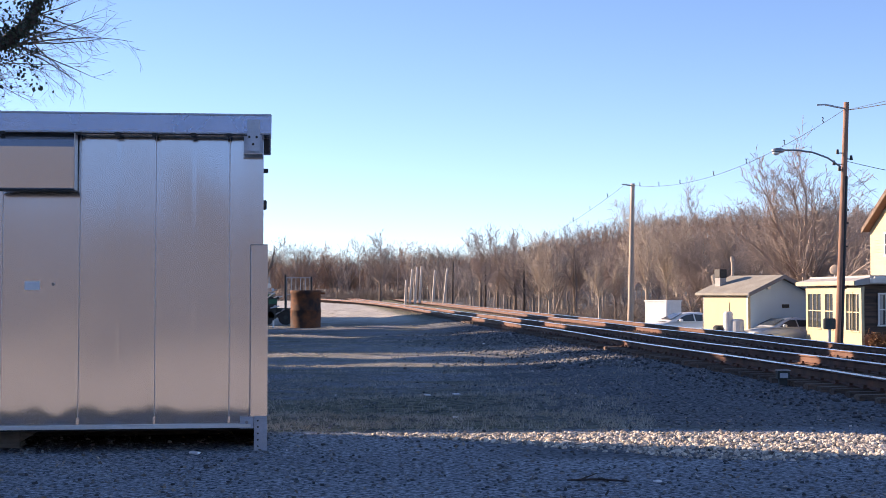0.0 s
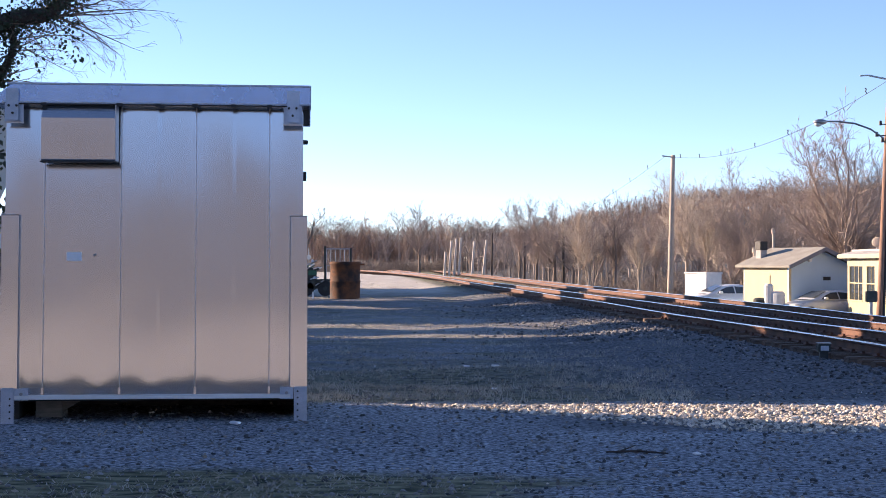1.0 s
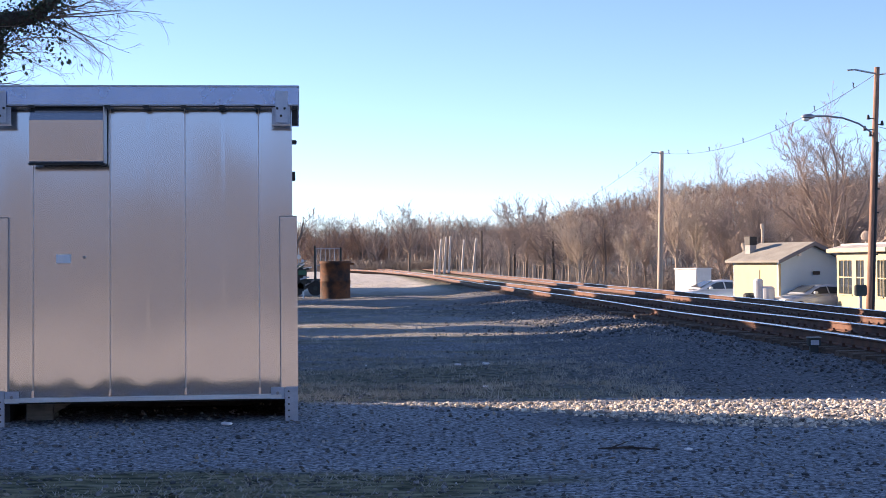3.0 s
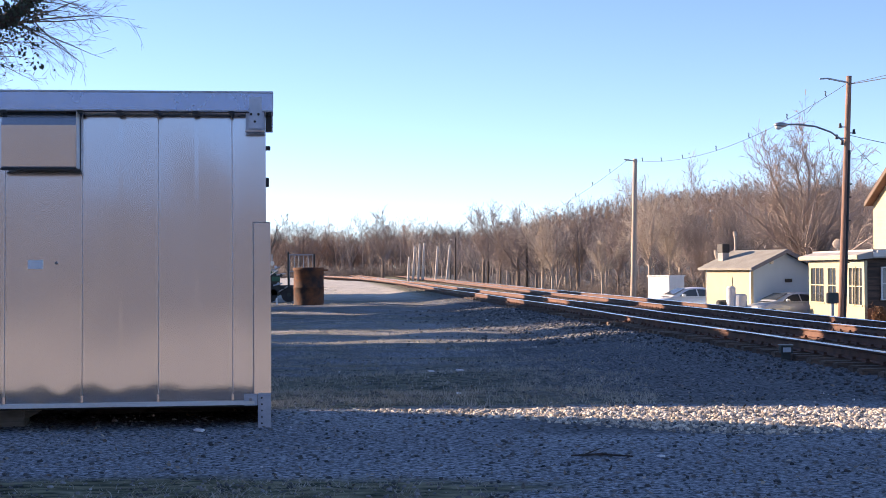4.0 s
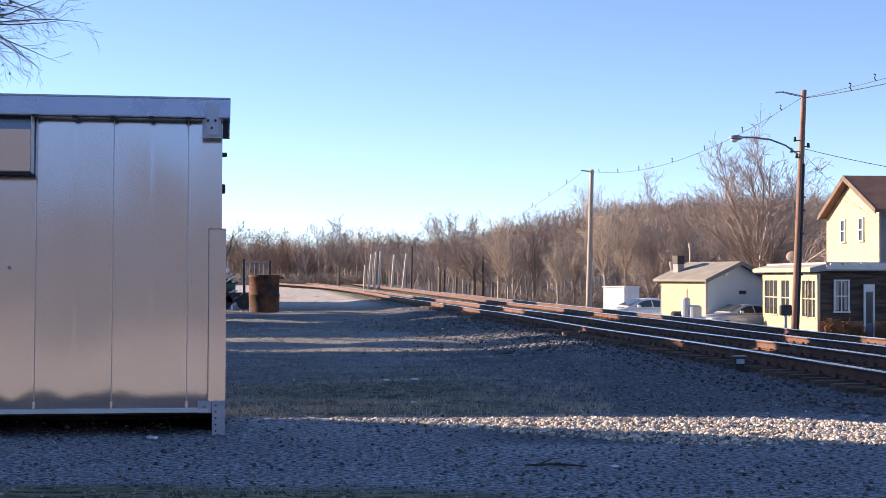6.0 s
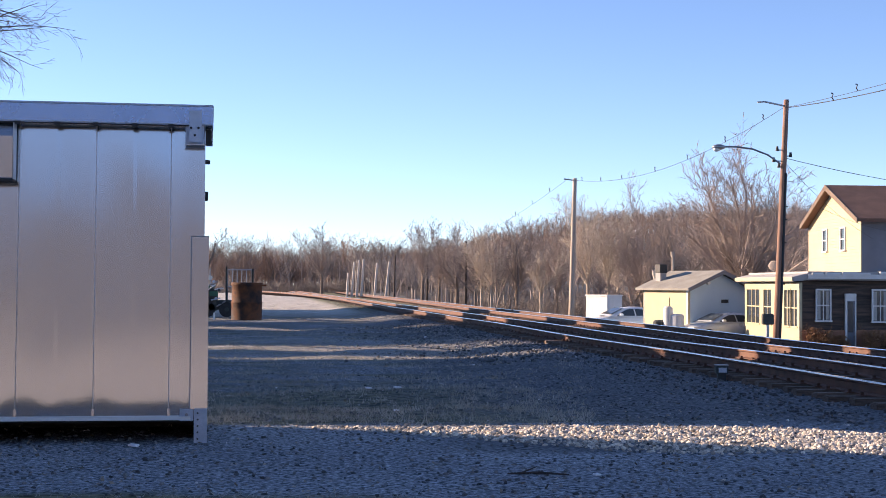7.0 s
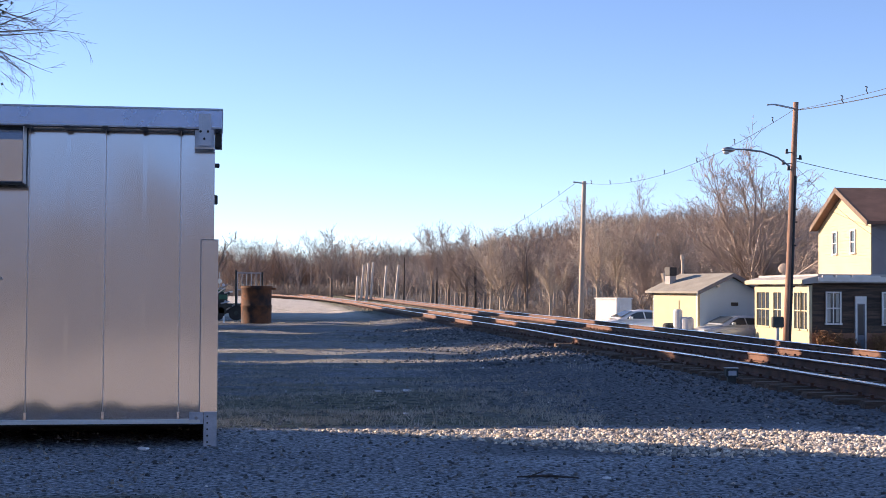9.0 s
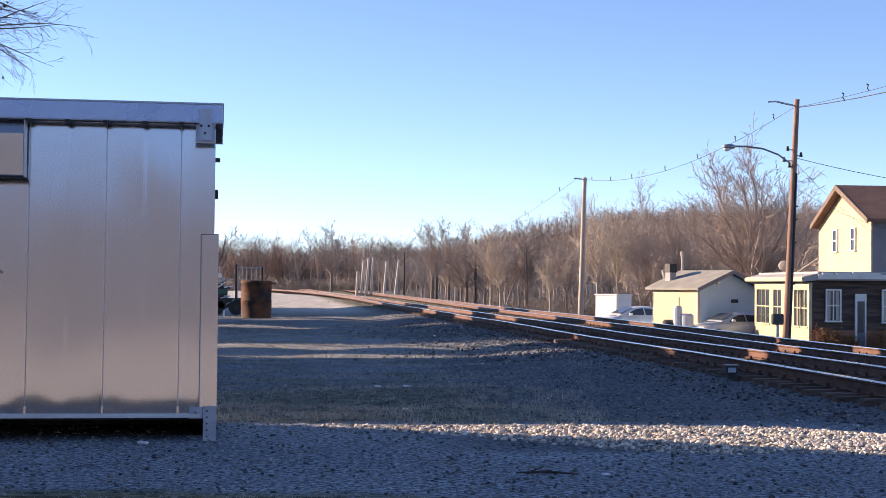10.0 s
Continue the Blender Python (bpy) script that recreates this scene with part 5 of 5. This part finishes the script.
    for _ in range(700):
        z = rng.uniform(0.3, 3.4)
        a = rng.random() * math.tau
        r = rng.gauss(0.40, 0.07)
        c = Vector((0.05 + r * math.cos(a), r * math.sin(a), z))
        u = Vector((rng.gauss(0, 1), rng.gauss(0, 1), rng.gauss(0, 1))).normalized()
        w = u.orthogonal().normalized()
        s = rng.uniform(0.025, 0.05)
        b = len(LV)
        LV += [c - u * s, c + w * s * 0.7, c + u * s * 1.1, c - w * s * 0.7]
        LF.append((b, b + 1, b + 2, b + 3))
    v, f = pieces(twigs[0] + twigs[1], 4, 0.0016)
    raw("twig_growth", v, f, M["bark"], t)
    raw("ivy", LV, LF, M["ivy"], t)


build_ivy_tree()


# ---------------------------------------------------------------- far poles and white posts
def far_post(name, fx, y, z0, z1, lean, r, material, label, group):
    x = fx * y
    build_pole(x, y, z0, z1, lean, r, label, material, name)["group"] = group


for fx, y, z1, lean in ((0.0841, 135.0, 5.4, 0.0), (0.0580, 160.0, 4.9, 0.05), (0.0360, 185.0, 5.2, 0.1)):
    far_post("utility_pole", fx, y, -0.6, z1, lean, 0.12, M["bark_dark"], "dark wooden utility pole before the woods", "far poles")
for fx, z1, lean in ((0.0045, 3.0, 0.15), (0.0075, 4.5, 0.35), (0.0110, 4.8, 0.3), (0.0140, 4.9, 0.3), (0.0228, 4.4, 0.35), (0.0302, 4.6, 0.5)):
    far_post("white_post", fx, 205.0, -0.7, z1, lean, 0.17, M["post_white"], "slightly leaning white post beside the railway", "white posts")
sl = thing("street_lamp", pose(0.0841 * 135 + 0.1, 134.9, 3.2), "small street lamp on a long arm", "street lamp")
part("lamp_arm", tube(bmesh.new(), (0, 0, 0), (2.2, 0, 0.12), 0.03, n=6), M["steel"], sl)
part("lamp_head", B(2.1, -0.1, 0.05, 2.6, 0.1, 0.2, bevel=0.04), M["white"], sl)


# ---------------------------------------------------------------- loose stones, grass, litter
def stone_mesh(name, spots, label, material):
    phi = (1 + 5 ** 0.5) / 2
    ico = np.array([(-1, phi, 0), (1, phi, 0), (-1, -phi, 0), (1, -phi, 0), (0, -1, phi), (0, 1, phi), (0, -1, -phi), (0, 1, -phi), (phi, 0, -1), (phi, 0, 1), (-phi, 0, -1), (-phi, 0, 1)]) / 1.9
    tri = np.array([(0, 11, 5), (0, 5, 1), (0, 1, 7), (0, 7, 10), (0, 10, 11), (1, 5, 9), (5, 11, 4), (11, 10, 2), (10, 7, 6), (7, 1, 8), (3, 9, 4), (3, 4, 2), (3, 2, 6), (3, 6, 8), (3, 8, 9), (4, 9, 5), (2, 4, 11), (6, 2, 10), (8, 6, 7), (9, 8, 1)])
    rs = np.random.RandomState(3)
    n = len(spots)
    S = np.array(spots)
    J = ico[None] * (1 + rs.uniform(-0.28, 0.28, (n, 12, 1))) * rs.uniform(0.65, 1.3, (n, 1, 3)) * S[:, None, 3:4]
    a = rs.uniform(0, math.tau, (n, 1))
    x = J[:, :, 0] * np.cos(a) - J[:, :, 1] * np.sin(a)
    y = J[:, :, 0] * np.sin(a) + J[:, :, 1] * np.cos(a)
    V = np.stack([x, y, J[:, :, 2] * 0.75], 2) + S[:, None, :3]
    F = tri[None] + (np.arange(n) * 12)[:, None, None]
    ob = raw(name, V.reshape(-1, 3).tolist(), F.reshape(-1, 3).tolist(), material)
    return tagged(ob, label, "stones", kind="stuff")


def scatter_stones():
    rng = random.Random(21)
    strip, shoulder, loose, slope = [], [], [], []
    # coarse stones kept to the sunlit band's outline; their pale colour adds to its light
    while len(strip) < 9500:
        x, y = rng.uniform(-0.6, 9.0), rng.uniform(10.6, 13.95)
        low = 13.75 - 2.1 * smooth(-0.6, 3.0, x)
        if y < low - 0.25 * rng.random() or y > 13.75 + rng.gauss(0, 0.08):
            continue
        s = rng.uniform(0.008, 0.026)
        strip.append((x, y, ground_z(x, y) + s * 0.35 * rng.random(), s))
    while len(shoulder) < 12000:
        y = rng.uniform(9.5, 60) if rng.random() < 0.8 else rng.uniform(60, 120)
        x = near_rail(y) + rng.uniform(-1.7, 4.8)
        s = rng.uniform(0.016, 0.034)
        shoulder.append((x, y, ground_z(x, y) + s * 0.3, s))
    while len(loose) < 13000:
        y = 6.2 + 20 * rng.random() ** 1.5
        x = rng.uniform(-0.33, 0.4) * y
        s = rng.choice((0.006, 0.008, 0.011, 0.014, 0.02)) * (0.7 + 0.02 * y)
        loose.append((x, y, ground_z(x, y) + s * 0.2, s))
    while len(slope) < 2600:
        y = rng.uniform(29, 56)
        x = near_rail(y) - 0.9 - abs(rng.gauss(0, 1.7))
        s = rng.uniform(0.014, 0.045)
        slope.append((x, y, ground_z(x, y) + s * 0.3, s))
    stone_mesh("ballast_slope", slope, "pale ballast stones spilling down beside the track", M["gravel_bits"])
    stone_mesh("ballast_strip", strip, "coarse ballast stones filling the sunlit band, its brightness partly in their pale colour", M["stone"])
    stone_mesh("track_ballast", shoulder, "ballast stones along the tracks, shade put into their dark grey", M["stone_shaded"])
    stone_mesh("loose_gravel", loose, "loose bits of gravel scattered over the yard", M["gravel_bits"])


scatter_stones()


def scatter_grass():
    rng = random.Random(8)
    V, F = [], []
    for _ in range(5200):
        y = rng.uniform(13.8, 48) if rng.random() < 0.85 else rng.uniform(6.4, 9.4)
        x = rng.uniform(-0.12, 0.17) * y + (0 if y > 10 else rng.uniform(-2.4, 0))
        if rng.random() > grassy(x, y) + 0.15 or x > near_rail(y) - 1.4:
            continue
        z = ground_z(x, y)
        for _ in range(6):
            bx, by = x + rng.gauss(0, 0.05), y + rng.gauss(0, 0.05)
            h = rng.uniform(0.02, 0.075) if y > 10 else rng.uniform(0.008, 0.028)
            lx, ly = rng.gauss(0, 0.04), rng.gauss(0, 0.04)
            w = rng.uniform(0.003, 0.007)
            b = len(V)
            V += [(bx - w, by, z - 0.01), (bx + w, by, z - 0.01), (bx + lx, by + ly, z + h)]
            F.append((b, b + 1, b + 2))
    # extra pale tufts set along the sunlit bands, and far off
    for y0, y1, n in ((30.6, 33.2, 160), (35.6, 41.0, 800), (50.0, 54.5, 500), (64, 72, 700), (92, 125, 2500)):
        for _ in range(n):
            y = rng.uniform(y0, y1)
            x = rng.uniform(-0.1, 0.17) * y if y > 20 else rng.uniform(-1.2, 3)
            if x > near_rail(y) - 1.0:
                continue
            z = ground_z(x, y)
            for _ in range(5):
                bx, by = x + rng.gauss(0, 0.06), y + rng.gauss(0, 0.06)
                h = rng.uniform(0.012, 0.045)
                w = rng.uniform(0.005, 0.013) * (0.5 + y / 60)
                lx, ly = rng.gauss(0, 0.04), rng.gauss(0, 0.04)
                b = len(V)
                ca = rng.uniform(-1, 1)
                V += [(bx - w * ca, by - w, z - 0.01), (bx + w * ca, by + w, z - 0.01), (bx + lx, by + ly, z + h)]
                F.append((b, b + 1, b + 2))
    tagged(raw("winter_grass", V, F, M["grass"]), "thin tufts of winter grass", "grass", kind="stuff")


scatter_grass()


def scatter_leaves():
    rng = random.Random(12)
    V, F = [], []
    for _ in range(2600):
        y = 6.2 + 26 * rng.random() ** 1.3
        x = rng.uniform(-0.33, 0.36) * y
        if x > near_rail(y) - 1:
            continue
        c = Vector((x, y, ground_z(x, y) + 0.012))
        a, s = rng.random() * math.tau, rng.uniform(0.010, 0.026) * (0.8 + 0.02 * y)
        u = Vector((math.cos(a), math.sin(a), rng.gauss(0, 0.35))) * s
        w = Vector((-math.sin(a), math.cos(a), rng.gauss(0, 0.35))) * s * 0.55
        b = len(V)
        V += [c - u, c + w, c + u, c - w]
        F.append((b, b + 1, b + 2, b + 3))
    tagged(raw("fallen_leaves", V, F, M["leaf"]), "dry fallen leaves scattered over the yard", "leaves", kind="stuff")


scatter_leaves()

fb = thing("fallen_branch", pose(1.15, 10.2, 0.0, 0, 0, -8), "dark fallen branch lying on the gravel", "branch")
v, f = pieces([(Vector((0, 0, 0.012)), Vector((0.22, 0.02, 0.02)), 0.006, 0.009), (Vector((0.22, 0.02, 0.02)), Vector((0.42, -0.02, 0.012)), 0.009, 0.005)], 7, 0.004)
raw("stem", v, f, M["bark_dark"], fb)
v, f = pieces([(Vector((0.22, 0.02, 0.02)), Vector((0.34, -0.12, 0.03)), 0.008, 0.004), (Vector((0.1, 0.01, 0.02)), Vector((0.2, 0.1, 0.05)), 0.007, 0.003)], 6, 0.003)
raw("twig", v, f, M["bark_dark"], fb)
for x, y, s in ((-1.62, 12.0, 0.045), (0.42, 21.5, 0.05), (0.85, 22.0, 0.06), (0.62, 16.2, 0.035), (1.75, 10.1, 0.03), (-3.0, 9.6, 0.03)):
    l = thing("litter", pose(x, y, ground_z(x, y) + 0.012, 4, 3, 20 * x), "crumpled scrap of white litter on the ground", "litter", "scraps of litter")
    part("scrap", B(-s, -s * 0.6, 0, s, s * 0.6, s * 0.4, bevel=s * 0.15), M["paper"], l)


# ---------------------------------------------------------------- shrubs by the house
def build_shrub(x, y, z, r, h, seed, label):
    t = thing("shrub", pose(x, y, z), label, "shrub", "shrubs by the house")
    rng = random.Random(seed)
    out = ([], [])
    for _ in range(14):
        d = Vector((rng.gauss(0, 0.5), rng.gauss(0, 0.5), 1)).normalized()
        limb(out, Vector((rng.gauss(0, r * 0.3), rng.gauss(0, r * 0.3), 0)), d, h * rng.uniform(0.6, 1.0), 0.012, 1, rng, 4, FAR, 0.6)
    v, f = pieces(out[0] + out[1], 3, 0.006)
    raw("stems", v, f, M["shrub"], t)
    V, F = [], []
    for _ in range(500):
        c = Vector((rng.gauss(0, r * 0.5), rng.gauss(0, r * 0.4), h * rng.uniform(0.15, 1.0)))
        u = Vector((rng.gauss(0, 1), rng.gauss(0, 1), rng.gauss(0, 1))).normalized()
        w = u.orthogonal().normalized()
        b = len(V)
        V += [c - u * 0.05, c + w * 0.03, c + u * 0.05, c - w * 0.03]
        F.append((b, b + 1, b + 2, b + 3))
    raw("leaves", V, F, M["shrub"], t)


for i, (x, r, h) in enumerate(((19.2, 0.35, 0.9), (19.75, 0.3, 0.8), (20.3, 0.25, 0.6), (21.6, 0.4, 0.8), (22.5, 0.4, 0.7), (23.4, 0.35, 0.7))):
    build_shrub(x, 59.6, -1.22, r, h, 300 + i, "dry reddish-brown shrub against the house front")


# ---------------------------------------------------------------- ties, the nearest as parts
def tie_mesh():
    bm = box(bmesh.new(), -1.3, -0.115, -0.18, 1.3, 0.115, 0.0, bevel=0.012)
    me = bpy.data.meshes.new("tie")
    bm.to_mesh(me)
    bm.free()
    me.materials.append(M["tie"])
    return me


def plate_mesh():
    bm = box(bmesh.new(), -0.15, -0.09, 0.0, 0.15, 0.09, 0.012)
    for dx in (-0.1, 0.1):
        box(bm, dx - 0.02, -0.05, 0.012, dx + 0.02, -0.02, 0.05)
    me = bpy.data.meshes.new("tie_plate")
    bm.to_mesh(me)
    bm.free()
    me.materials.append(M["rail_side"])
    return me


def lay_ties():
    tie, plate = tie_mesh(), plate_mesh()
    rng = random.Random(4)
    for track, x_of, z in ((track_1, near_rail, TRACK_Z - 0.174), (track_2, second_rail, 0.01 - 0.174)):
        V, F = [], []
        for i in range(700):
            y = 6.5 + i * 0.55
            c = Vector((x_of(y) + 0.7525 + rng.gauss(0, 0.03), y + rng.gauss(0, 0.03), z + rng.gauss(0, 0.006)))
            if i < 290:
                ob = new("tie", tie)
                ob.matrix_basis = pose(*c, 0, 0, 3 + rng.gauss(0, 0.8))
                ob.parent = track
                if i < 100:
                    for dx in (-0.7525, 0.7525):
                        pl = new("tie_plate", plate)
                        pl.matrix_basis = pose(dx, 0, 0.001)
                        pl.parent = ob
            else:
                b = len(V)
                V += [(c.x + sx * 1.3, c.y + sy * 0.115, c.z + sz) for sx in (-1, 1) for sy in (-1, 1) for sz in (-0.18, 0)]
                F += [tuple(b + k for k in q) for q in ((0, 1, 3, 2), (4, 6, 7, 5), (0, 4, 5, 1), (2, 3, 7, 6), (1, 5, 7, 3))]
        far = raw("far_ties", V, F, M["tie"], track)
        tagged(far, kind="stuff")

    V, F = [], []
    for i in range(380):
        y = 121 + i * 0.55
        c = Vector((siding_rail(y) + 0.75, y, 0.0))
        b = len(V)
        V += [(c.x + sx * 1.3, c.y + sy * 0.115, c.z + sz) for sx in (-1, 1) for sy in (-1, 1) for sz in (-0.4, 0)]
        F += [tuple(b + k for k in q) for q in ((0, 1, 3, 2), (4, 6, 7, 5), (0, 4, 5, 1), (2, 3, 7, 6), (1, 5, 7, 3))]
    tagged(raw("far_ties", V, F, M["tie"], siding), kind="stuff")


lay_ties()
